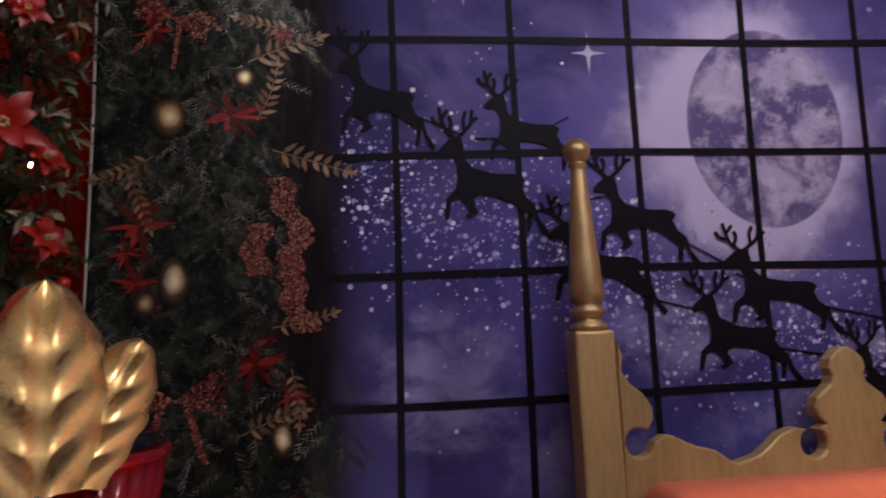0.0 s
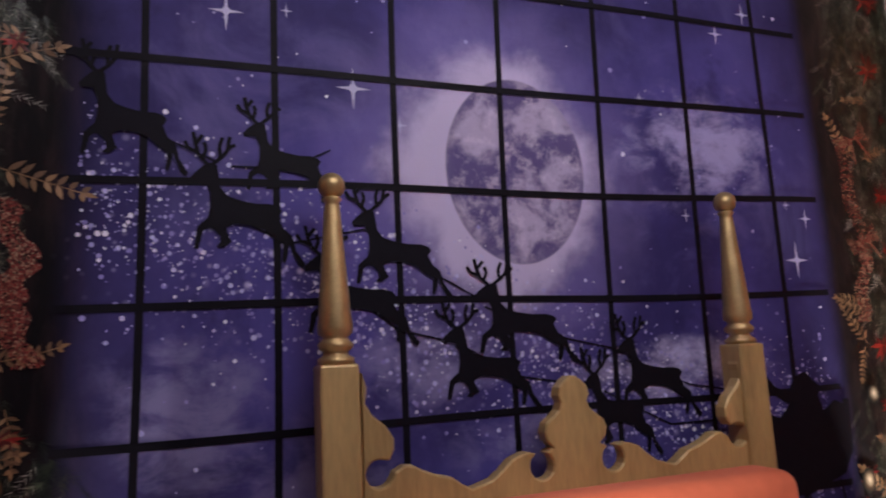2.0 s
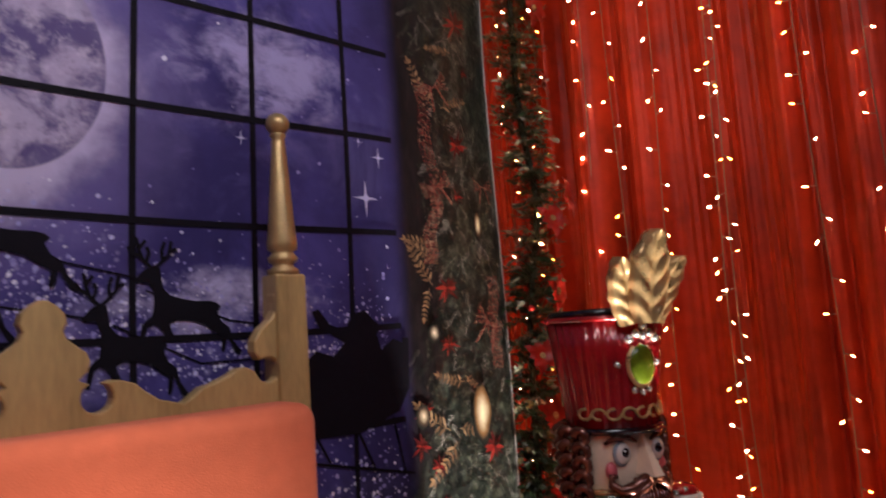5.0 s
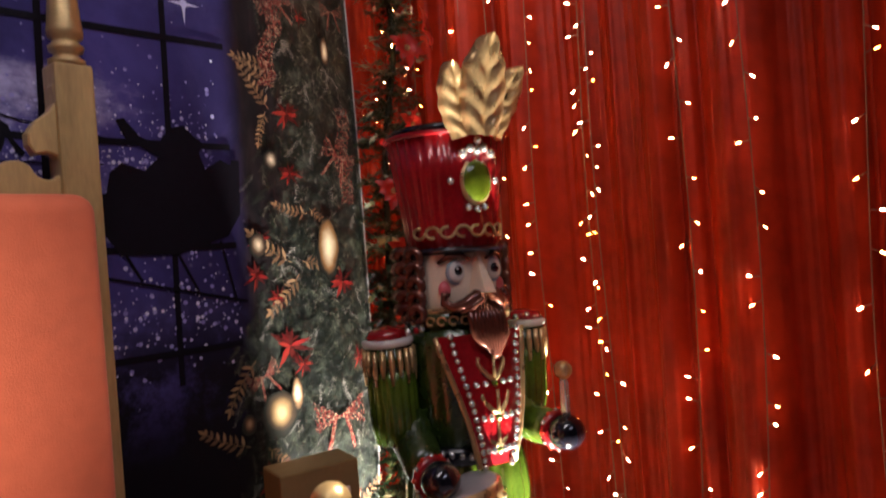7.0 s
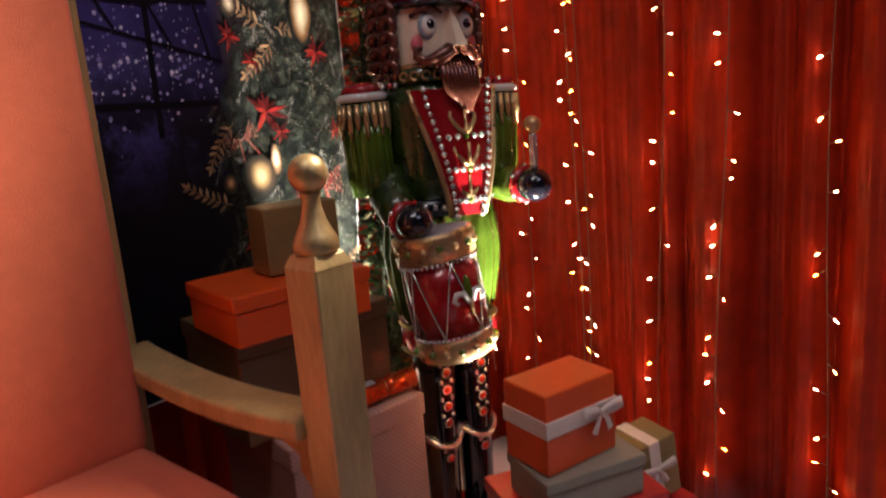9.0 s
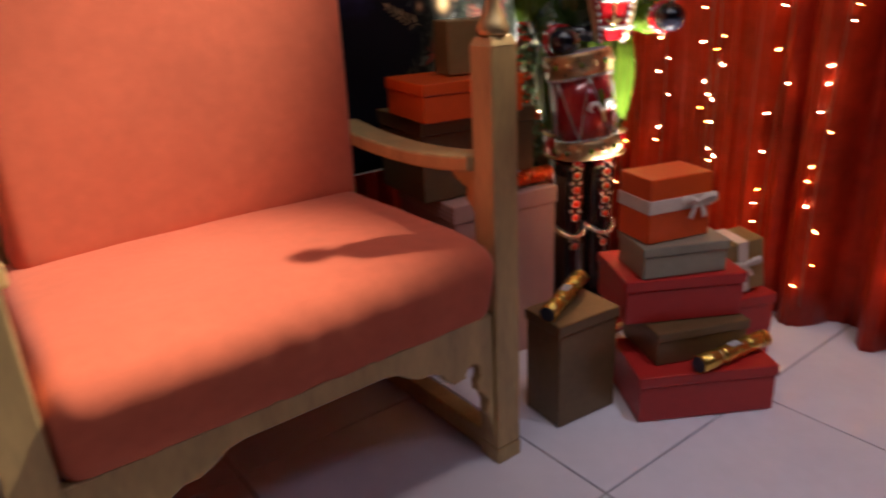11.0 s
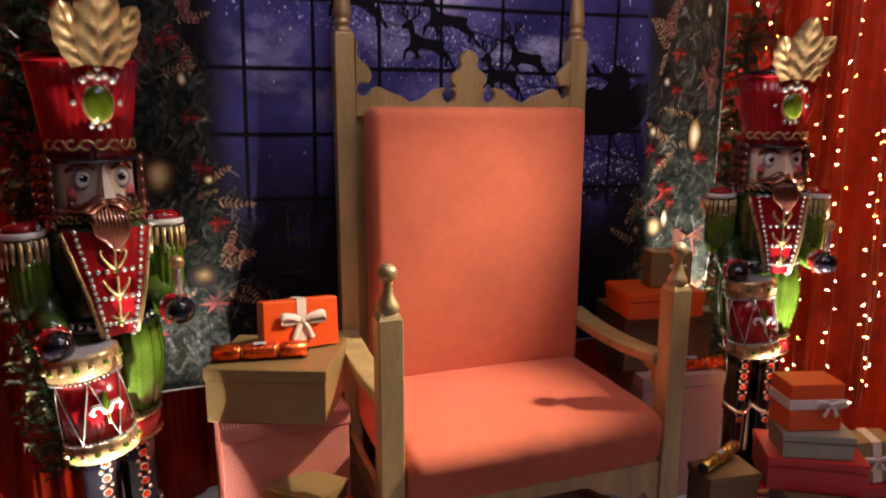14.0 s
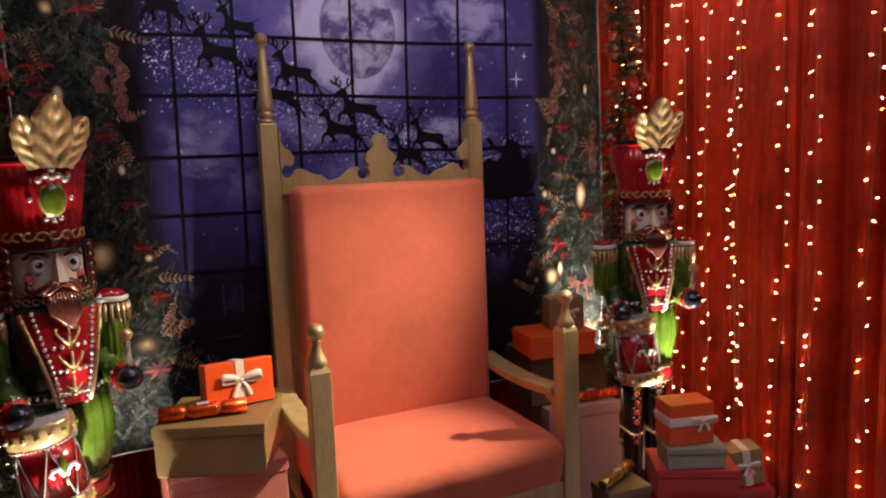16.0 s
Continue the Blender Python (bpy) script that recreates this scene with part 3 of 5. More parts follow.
# nine plain dark leaping shapes drawing a sleigh, linked by thin reins
BODY = [(0.0, .64), (.04, .68), (.10, .725), (.17, .755), (.22, .735), (.235, .66), (.25, .575), (.31, .515), (.42, .485), (.55, .465), (.68, .465), (.755, .445), (.785, .415), (.75, .37), (.79, .29), (.87, .235), (.90, .13), (.985, .03), (.96, .0), (.915, .03), (.865, .12), (.845, .17), (.825, .08), (.80, .03), (.775, .05), (.79, .17), (.70, .215), (.62, .275), (.50, .305), (.37, .315), (.30, .285), (.315, .235), (.345, .185), (.27, .145), (.215, .15), (.25, .185), (.245, .225), (.20, .27), (.155, .285), (.105, .26), (.085, .19), (.065, .13), (.03, .14), (.045, .22), (.055, .285), (.10, .325), (.145, .355), (.165, .43), (.165, .53), (.12, .615), (.06, .615), (.02, .61)]
ANTLER = [[(.14, .74), (.07, .80), (.04, .88), (.02, .97)], [(.06, .82), (-.02, .85), (-.05, .90)], [(.04, .88), (.10, .95)], [(.19, .745), (.27, .80), (.33, .87), (.38, .89)], [(.25, .785), (.24, .87), (.27, .94)], [(.31, .85), (.33, .95)], [(.10, .775), (.13, .85), (.11, .90)]]
for x0, z1, x1, z0 in ((-0.845, 2.320, -0.668, 2.077), (-0.579, 2.237, -0.400, 2.030), (-0.667, 2.167, -0.468, 1.916), (-0.384, 2.084, -0.184, 1.857), (-0.475, 2.001, -0.255, 1.768), (-0.142, 1.941, 0.092, 1.719), (-0.214, 1.858, -0.002, 1.635), (0.179, 1.825, 0.387, 1.590), (0.090, 1.759, 0.277, 1.519)):
    bm = bmesh.new()
    w, h = x1 - x0, z1 - z0
    on_cloth(bm, [(x0 + w * u, z0 + h * v) for u, v in BODY], 0.0050)
    for line in ANTLER:
        strip(bm, [(x0 + w * u, z0 + h * v) for u, v in line], 0.0068, 0.0050)
    part("printed_leaping_shape", bm, P_BLACK, backdrop)
bm = bmesh.new()
for pts in ([(-0.80, 2.17), (-0.72, 2.15), (-0.62, 2.105)], [(-0.60, 2.10), (-0.50, 2.10), (-0.42, 2.14)], [(-0.62, 2.02), (-0.5, 1.96), (-0.36, 1.99)], [(-0.36, 1.99), (-0.25, 1.92), (-0.12, 1.85)], [(-0.42, 1.89), (-0.3, 1.80), (-0.18, 1.77)], [(-0.12, 1.84), (0.02, 1.78), (0.20, 1.74)], [(-0.18, 1.77), (-0.05, 1.70), (0.12, 1.67)], [(0.2, 1.72), (0.36, 1.66), (0.54, 1.63)], [(0.14, 1.66), (0.3, 1.58), (0.52, 1.58)]):
    fine = [(np.interp(t, (0, .5, 1), [p[0] for p in pts]), np.interp(t, (0, .5, 1), [p[1] for p in pts])) for t in np.linspace(0, 1, 9)]
    strip(bm, fine, 0.0032, 0.0044)
part("printed_reins", bm, P_BLACK, backdrop)
bm = bmesh.new()
for pts in ([(0.50, 1.46), (0.505, 1.52), (0.56, 1.535), (0.60, 1.53), (0.66, 1.54), (0.74, 1.535), (0.79, 1.56), (0.80, 1.60), (0.82, 1.60), (0.815, 1.48), (0.78, 1.43), (0.66, 1.395), (0.54, 1.40)],
            [(0.515, 1.50), (0.53, 1.565), (0.555, 1.585), (0.60, 1.57), (0.632, 1.60), (0.640, 1.638), (0.660, 1.662), (0.690, 1.670), (0.712, 1.648), (0.735, 1.632), (0.722, 1.612), (0.735, 1.578), (0.772, 1.600), (0.800, 1.588), (0.812, 1.50)], [(0.63, 1.60), (0.565, 1.635), (0.548, 1.67), (0.565, 1.675), (0.595, 1.64), (0.65, 1.62)]):
    on_cloth(bm, pts, 0.0050)
for x0, z0, x1, z1 in ((0.50, 1.36, 0.82, 1.28), (0.55, 1.40, 0.58, 1.345), (0.66, 1.395, 0.70, 1.315), (0.76, 1.42, 0.79, 1.29)):
    strip(bm, [(x0 + (x1 - x0) * t, z0 + (z1 - z0) * t) for t in np.linspace(0, 1, 6)], 0.006, 0.0048)
part("printed_sleigh", bm, P_BLACK, backdrop)


def printed_tree(seed, edge, twigs):
    """Fir twigs with needles to both sides, some frosted, printed over one side of the cloth; edge(z): the span of x."""
    rnd = random.Random(seed)
    sets = {"printed_fir": ([], []), "printed_dark_fir": ([], []), "printed_frost": ([], [])}
    for k in range(twigs):
        z = rnd.uniform(CB + 0.02, CT - 0.01)
        a, b = edge(z)
        x = a + (b - a) * rnd.random()
        clump = noise.noise(Vector((x * 9, z * 9, seed)))
        if clump < -0.25 and rnd.random() < 0.8:
            continue
        ang, ln = rnd.uniform(-2.7, -0.4), rnd.uniform(0.035, 0.075)
        which = "printed_frost" if rnd.random() < 0.10 + 0.25 * max(0.0, clump) else ("printed_fir" if rnd.random() < 0.35 + clump else "printed_dark_fir")
        verts, faces = sets[which]
        lift = 0.0020 + 0.0014 * rnd.random()
        count = 14 if which == "printed_frost" else 24
        for q in range(count):
            t, side = q / count, (-1 if q % 2 else 1)
            px, pz = x + math.cos(ang) * ln * t, z + math.sin(ang) * ln * t
            na = ang + side * rnd.uniform(0.45, 0.95)
            nl, w = rnd.uniform(0.009, 0.019) * (1.1 - 0.5 * t), rnd.uniform(0.0005, 0.0010)
            dx, dz = math.cos(na), math.sin(na)
            tri = [(px - dz * w, pz + dx * w), (px + dz * w, pz - dx * w), (px + dx * nl, pz + dz * nl)]
            if all(CL < p[0] < CR for p in tri):
                faces.append((len(verts), len(verts) + 1, len(verts) + 2))
                verts.extend((p[0], cloth_y(*p) - lift, p[1]) for p in tri)
    for name, mat in (("printed_fir", P_NEEDLE), ("printed_dark_fir", P_DARK), ("printed_frost", P_TIP)):
        me = bpy.data.meshes.new(name)
        me.from_pydata(sets[name][0], [], sets[name][1])
        me.materials.append(mat)
        o = new(name, me)
        o.parent = backdrop
        o["kind"] = "stuff"


def leaf_pts(x, z, ang, ln, w):
    dx, dz = math.cos(ang), math.sin(ang)
    return [(x + dx * ln * t - dz * w * s, z + dz * ln * t + dx * w * s) for t, s in ((0, 0), (0.3, 0.8), (0.6, 0.75), (1, 0), (0.6, -0.75), (0.3, -0.8))]


def printed_flower(x, z, r, seed):
    rnd = random.Random(seed)
    bm = bmesh.new()
    for k in range(13):
        on_cloth(bm, leaf_pts(x, z, k * 0.52 + rnd.uniform(-.35, .35), r * rnd.uniform(0.45, 1.15), r * rnd.uniform(0.07, 0.14)), 0.0040 + 0.0001 * k)
    part("printed_flower", bm, P_RED, backdrop)


def printed_spray(x, z, ang, ln, seed):
    rnd = random.Random(seed)
    bm = bmesh.new()
    bend = rnd.uniform(-0.5, 0.5)
    px, pz, pts = x, z, []
    for k in range(8):
        t = k / 7
        a = ang + bend * t
        pts.append((px, pz))
        for s in (-1, 1):
            if k:
                on_cloth(bm, leaf_pts(px, pz, a + s * rnd.uniform(0.75, 1.1), ln * rnd.uniform(0.20, 0.27) * (1.05 - 0.45 * t), ln * 0.042), 0.0042 + 0.0002 * k)
        px, pz = px + math.cos(a) * ln / 7, pz + math.sin(a) * ln / 7
    on_cloth(bm, leaf_pts(*pts[-1], a, ln * 0.2, ln * 0.04), 0.0046)
    strip(bm, pts, 0.0016, 0.0041)
    part("printed_leaf_spray", bm, P_GOLDLEAF, backdrop)


P_BOW = island("print_bow", [(0.24, 0.022, 0.020), (0.30, 0.09, 0.065), (0.15, 0.012, 0.012), (0.46, 0.32, 0.22), (0.09, 0.010, 0.010)], rough=0.42)


def round_print(name, cx, cz, rx, rz, inner, outer):
    """A printed bauble or flame: white-hot in its heart, fading into the dark of the tree at an uneven rim."""
    flame = rz > 1.4 * rx
    mat = bpy.data.materials.new(name)
    mat.use_nodes = True
    nt = mat.node_tree
    n, l = nt.nodes.new, nt.links.new
    b = nt.nodes["Principled BSDF"]
    b.inputs["Roughness"].default_value, b.inputs["Specular IOR Level"].default_value = 0.45, 0.3
    co, mp, ln, ramp, tex, add = n("ShaderNodeTexCoord"), n("ShaderNodeMapping"), n("ShaderNodeVectorMath"), n("ShaderNodeValToRGB"), n("ShaderNodeTexNoise"), n("ShaderNodeMath")
    mp.inputs["Location"].default_value = (-(cx + 0.10 * rx) / rx, 0, -(cz + 0.08 * rz) / rz)
    mp.inputs["Scale"].default_value = (1 / rx, 0, 1 / rz)
    ln.operation = "LENGTH"
    tex.inputs["Scale"].default_value, tex.inputs["Detail"].default_value = 0.9 / rx, 4
    add.operation = "MULTIPLY_ADD"
    add.inputs[1].default_value = 0.55
    off = n("ShaderNodeMath")
    off.operation = "SUBTRACT"
    off.inputs[1].default_value = 0.27
    l(co.outputs["Object"], mp.inputs[0])
    l(mp.outputs[0], ln.inputs[0])
    l(co.outputs["Object"], tex.inputs[0])
    l(tex.outputs[0], add.inputs[0])
    l(ln.outputs["Value"], off.inputs[0])
    l(off.outputs[0], add.inputs[2])
    el = ramp.color_ramp.elements
    el[0].position, el[0].color = 0.12, (*(min(0.95, 1.15 * v + 0.08) for v in inner), 1)
    el[1].position, el[1].color = 1.0, (0.016, 0.017, 0.014, 1)
    e = el.new(0.42)
    e.color = (*(0.62 * a_ + 0.38 * b_ for a_, b_ in zip(inner, outer)), 1)
    e = el.new(0.72)
    e.color = (*(0.9 * v for v in outer), 1)
    l(add.outputs[0], ramp.inputs[0])
    l(ramp.outputs[0], b.inputs["Base Color"])
    rnd = random.Random(int(1000 * (cx + cz)))
    bm = bmesh.new()
    on_cloth(bm, [(cx + rx * 1.12 * rnd.uniform(0.9, 1.08) * math.cos(a) * (1 - 0.35 * max(0.0, math.sin(a)) if flame else 1), cz + rz * 1.12 * rnd.uniform(0.92, 1.06) * math.sin(a)) for a in np.linspace(0, 2 * math.pi, 27)[:-1]], 0.0058)
    part("printed_flame" if flame else "printed_bauble", bm, mat, backdrop)


def printed_bow(x, z, s, seed):
    rnd = random.Random(seed)
    turn = rnd.uniform(-0.5, 0.5)
    bm = bmesh.new()
    for k in range(1300):
        u, v = rnd.uniform(-1, 1), rnd.random()
        # two loops and two tails
        if rnd.random() < 0.55:
            px, pz = x + u * s, z + (v - 0.5) * s * 1.1 * abs(u) + 0.15 * s * abs(u)
        else:
            sg = 1 if u > 0 else -1
            px, pz = x + sg * s * (0.15 + 0.35 * v) + 0.12 * s * u, z - v * s * 1.2
        px, pz = x + (px - x) * math.cos(turn) - (pz - z) * math.sin(turn), z + (px - x) * math.sin(turn) + (pz - z) * math.cos(turn)
        spot_on(bm, px, pz, s * rnd.uniform(0.012, 0.032), 0.0046 + 0.0008 * rnd.random(), 5)
    part("printed_bow", bm, P_BOW, backdrop)


printed_tree(21, lambda z: (CL + 0.005, -0.93 + 0.04 * math.sin(17 * z) + 0.22 * max(0.0, 1.85 - z)), 1900)
printed_tree(22, lambda z: (0.905 + 0.03 * math.sin(15 * z) - 0.16 * max(0.0, 1.75 - z), CR - 0.004), 1400)
for k, (x, z, r) in enumerate(((-1.03, 2.14, 0.06), (-1.18, 1.95, 0.07), (-0.99, 1.71, 0.06), (-0.93, 1.655, 0.03), (-1.16, 2.30, 0.04), (-0.90, 1.30, 0.05), (-1.0, 1.12, 0.06), (-0.86, 1.12, 0.045), (-0.93, 2.62, 0.05), (1.09, 1.30, 0.05), (0.96, 1.72, 0.05), (0.93, 1.16, 0.06), (0.86, 1.42, 0.035), (1.02, 2.1, 0.05), (1.13, 1.10, 0.03), (0.86, 0.86, 0.06), (1.05, 2.45, 0.06), (-0.88, 0.84, 0.06), (-1.08, 0.75, 0.05))):
    printed_flower(x, z, r, 40 + k)
for k, (x, z, a, ln) in enumerate(((-1.0, 2.24, 0.5, 0.13), (-0.96, 2.08, -0.3, 0.13), (-1.16, 2.07, -2.6, 0.10), (-1.20, 2.04, -1.2, 0.10), (-0.96, 1.77, 0.1, 0.10), (-0.93, 1.70, -1.3, 0.09), (-0.87, 1.20, -0.3, 0.12), (-0.90, 1.24, 0.8, 0.10), (-0.86, 0.97, 0.4, 0.11), (-0.80, 0.90, -0.6, 0.10), (0.95, 1.36, 2.7, 0.13), (0.97, 1.33, -2.2, 0.12), (0.98, 1.36, -0.2, 0.09), (0.83, 1.14, -2.4, 0.12), (0.93, 1.78, 2.6, 0.10), (0.90, 1.72, -2.0, 0.08), (0.94, 2.2, 2.2, 0.12), (0.80, 0.95, 2.8, 0.12), (-0.80, 1.10, -2.0, 0.1))):
    printed_spray(x, z, a, ln, 80 + k)
for k, (x, z, s) in enumerate(((-1.12, 1.655, 0.085), (-1.13, 2.32, 0.07), (1.06, 0.96, 0.075), (1.11, 1.62, 0.055), (0.94, 1.98, 0.05), (0.95, 2.25, 0.05), (1.13, 2.0, 0.04), (-0.80, 1.02, 0.05), (0.85, 1.10, 0.045))):
    printed_bow(x, z, s, 120 + k)
bm = bmesh.new()
rnd = random.Random(71)
for x0, z0, x1, z1 in ((-0.955, 2.03, -0.915, 1.93), (-0.915, 1.93, -0.935, 1.86), (-0.935, 1.86, -0.905, 1.76), (-0.985, 1.95, -0.99, 1.86), (0.90, 2.25, 0.935, 1.95), (0.935, 1.95, 0.90, 1.78), (1.13, 1.75, 1.12, 1.5)):
    for k in range(900):
        t, u = rnd.random(), rnd.uniform(-1, 1)
        spot_on(bm, x0 + (x1 - x0) * t + 0.021 * u + 0.008 * math.sin(9 * t), z0 + (z1 - z0) * t, rnd.uniform(0.0008, 0.0021), 0.0046 + 0.0008 * rnd.random(), 5)
part("printed_ribbon", bm, P_BOW, backdrop)
rnd = random.Random(77)
for k in range(44):
    left = k % 2 == 0
    z = rnd.uniform(0.62, 2.85)
    x = rnd.uniform(-1.22, -0.92 + (0.08 if z < 1.4 else 0)) if left else rnd.uniform(0.90 - (0.08 if z < 1.4 else 0), 1.13)
    if k % 8 < 4:
        printed_spray(x, z, rnd.uniform(0, 6.28), rnd.uniform(0.06, 0.11), 300 + k)
    else:
        printed_flower(x, z, rnd.uniform(0.018, 0.045), 300 + k)
AMBER, WARM = (0.13, 0.065, 0.025), (0.92, 0.74, 0.44)
for x, z, rx, rz, i, o in ((-1.136, 2.137, 0.029, 0.033, (0.85, 0.64, 0.36), (0.15, 0.08, 0.03)), (-1.008, 2.21, 0.016, 0.018, WARM, AMBER), (-1.124, 1.852, 0.024, 0.040, (0.86, 0.70, 0.46), (0.10, 0.06, 0.03)), (-1.169, 1.816, 0.018, 0.022, (0.4, 0.26, 0.12), (0.06, 0.04, 0.03)), (-0.946, 1.585, 0.018, 0.028, WARM, AMBER), (-0.883, 1.264, 0.019, 0.021, WARM, AMBER), (-0.921, 0.942, 0.05, 0.04, (0.26, 0.17, 0.07), (0.05, 0.03, 0.02)), (-1.04, 1.28, 0.055, 0.065, (0.62, 0.44, 0.20), (0.12, 0.07, 0.03)),
                         (1.054, 1.388, 0.030, 0.072, (0.90, 0.74, 0.48), (0.30, 0.15, 0.06)), (1.091, 1.888, 0.015, 0.038, (0.86, 0.72, 0.48), (0.16, 0.09, 0.05)), (0.855, 1.405, 0.022, 0.026, (0.6, 0.46, 0.30), (0.10, 0.06, 0.04)), (0.904, 1.604, 0.018, 0.022, (0.6, 0.48, 0.34), (0.10, 0.07, 0.05)), (0.885, 1.005, 0.045, 0.05, (0.50, 0.32, 0.14), (0.08, 0.05, 0.03)), (0.94, 1.04, 0.016, 0.04, (0.9, 0.76, 0.52), (0.35, 0.2, 0.1)), (0.80, 1.0, 0.018, 0.022, (0.4, 0.2, 0.1), (0.08, 0.04, 0.03))):
    round_print("print_light", x, z, rx, rz, i, o)
# far furniture of the printed room, faint in the dark
bm = bmesh.new()
for x, z, w, h in ((-0.60, 1.05, 0.07, 0.008), (-0.56, 1.08, 0.008, 0.12), (-0.63, 1.08, 0.008, 0.12), (-0.62, 0.93, 0.10, 0.006)):
    on_cloth(bm, [(x - w / 2, z - h / 2), (x + w / 2, z - h / 2), (x + w / 2, z + h / 2), (x - w / 2, z + h / 2)], 0.004)
part("printed_far_bench", bm, P_WOOD, backdrop)


# ---------------------------------------------------------------- the throne
def throne():
    t = thing("throne", I4, "tall gold-painted wooden throne with coral upholstery and ball finials", "armchair")
    for x in (-0.437, 0.437):
        bm = bmesh.new()
        box(bm, 0.066, 0.060, 1.742, pose(x, 0.0, 0), 0.005)
        part("back_post", bm, GOLD_PAINT, t)
        bm = bmesh.new()
        lathe(bm, [(0.031, 1.742), (0.031, 1.752), (0.022, 1.757), (0.020, 1.763), (0.028, 1.768), (0.030, 1.776), (0.024, 1.782), (0.021, 1.787), (0.029, 1.793), (0.030, 1.805), (0.027, 1.83), (0.0135, 2.012), (0.012, 2.020), (0.017, 2.026), (0.012, 2.031)], pose(x, 0, 0), seg=20)
        ball(bm, (x, 0, 2.050), 0.0235, u=20, v=12)
        part("finial", bm, GOLD_METAL, t, "turned gold finial with a ball")
    # crest rail: scrolled ears at the posts, waves, and a trefoil spire between two round bites
    half = [(-0.404, 1.725), (-0.396, 1.700), (-0.400, 1.675), (-0.388, 1.655), (-0.366, 1.637), (-0.352, 1.615), (-0.352, 1.596), (-0.362, 1.580)]
    half += arc(-0.379, 1.560, 0.0235, 66, 336, 12)
    half += [(-0.352, 1.560), (-0.335, 1.569), (-0.318, 1.567), (-0.300, 1.557), (-0.275, 1.547), (-0.250, 1.541), (-0.232, 1.528), (-0.215, 1.518), (-0.200, 1.522), (-0.175, 1.529), (-0.155, 1.543), (-0.135, 1.560), (-0.115, 1.567), (-0.101, 1.569)]
    half += arc(-0.076, 1.543, 0.0245, 116, 424, 13)
    half += [(-0.050, 1.572), (-0.063, 1.585), (-0.067, 1.600), (-0.061, 1.616), (-0.045, 1.628), (-0.033, 1.638), (-0.028, 1.651), (-0.034, 1.664), (-0.030, 1.679), (-0.018, 1.691), (-0.006, 1.699)]
    outline = [(x + 0.006, z) for x, z in half] + [(-x + 0.006, z) for x, z in half[::-1]]
    bm = bmesh.new()
    board(bm, [(-0.402, 1.470)] + outline + [(0.408, 1.470)], 0.030, pose(0, -0.005, 0), bevel=0.003)
    part("crest_rail", bm, GOLD_PAINT, t, "sawn gold crest with a trefoil spire")
    bm = bmesh.new()
    box(bm, 0.806, 0.02, 1.02, pose(0, 0.008, 0.45), 0.003)
    part("back_panel", bm, GOLD_PAINT, t)
    # cushions: soft boxes, crowned a little
    for name, sx, sy, sz, m, r in (("back_cushion", 0.800, 0.125, 0.955, pose(0.018, -0.078, 0.548), 0.034), ("seat_cushion", 0.852, 0.655, 0.194, pose(-0.002, -0.365, 0.376), 0.046)):
        bm = bmesh.new()
        bmesh.ops.create_grid(bm, x_segments=1, y_segments=1, size=0.001)
        bm.clear()
        box(bm, sx, sy, sz, I4, r, seg=5)
        bmesh.ops.subdivide_edges(bm, edges=[e for e in bm.edges if e.calc_length() > 0.12], cuts=34, use_grid_fill=True)
        for v in bm.verts:
            u, w, h = 2 * v.co.x / sx, 2 * v.co.y / sy, 2 * v.co.z / sz - 1
            if name == "seat_cushion":
                fall = max(0.0, -w - 0.55) / 0.45
                if h > 0:
                    v.co.z += 0.016 * (1 - u * u) * (1 - w * w) - 0.022 * fall ** 2
                v.co.z += 0.0025 * noise.noise(v.co * 9)
                v.co.y += 0.036 * max(0.0, -w - 0.75) / 0.25 * (1 - h) / 2
                if w < -0.95:
                    mid = math.exp(-((v.co.x - 0.02) / 0.24) ** 2)
                    v.co.y += 0.012 * mid * math.sin(70 * v.co.x + 5 * noise.noise(v.co * 9)) * (0.65 - 0.35 * h) * (0.5 + noise.noise(v.co * 6 + Vector((3, 0, 0))))
                    v.co.y += 0.004 * noise.noise(Vector((v.co.x * 16, 0, v.co.z * 7)))
            elif w < 0:
                v.co.y -= 0.016 * (1 - u * u) * (1 - h * h)
                v.co.y += 0.002 * noise.noise(v.co * 6)
        for f in bm.faces:
            f.smooth = True
        c = part(name, bm, UPHOLSTERY, t, "coral red woven cushion")
        c.matrix_local = m
    # front posts with bell and ball finials
    for x, y in ((-0.465, -0.632), (0.456, -0.632)):
        bm = bmesh.new()
        box(bm, 0.070, 0.066, 0.040, pose(x, y, 0), 0.003)
        box(bm, 0.068, 0.064, 0.912, pose(x, y, 0.042), 0.004)
        lathe(bm, [(0.046, 0.951), (0.036, 0.966), (0.030, 0.970)], pose(x, y, 0) @ pose(0, 0, 0, 0, 0, 45), seg=4, smooth=False)
        part("front_post", bm, GOLD_PAINT, t)
        bm = bmesh.new()
        lathe(bm, [(0.029, 0.969), (0.031, 0.975), (0.031, 0.984), (0.026, 0.994), (0.018, 1.010), (0.0135, 1.028), (0.012, 1.040), (0.015, 1.046), (0.012, 1.051)], pose(x, y, 0), seg=20)
        ball(bm, (x, y, 1.073), 0.0265, u=20, v=12)
        part("finial", bm, GOLD_METAL, t, "turned gold finial with a ball")
    # aprons: scalloped front board, and the sides' sawn brackets
    h = [(-0.430, 0.055), (-0.418, 0.130), (-0.408, 0.150), (-0.414, 0.180), (-0.400, 0.200), (-0.385, 0.215), (-0.384, 0.238), (-0.392, 0.252)]
    h += arc(-0.372, 0.268, 0.020, 200, -20, 8)[::1]
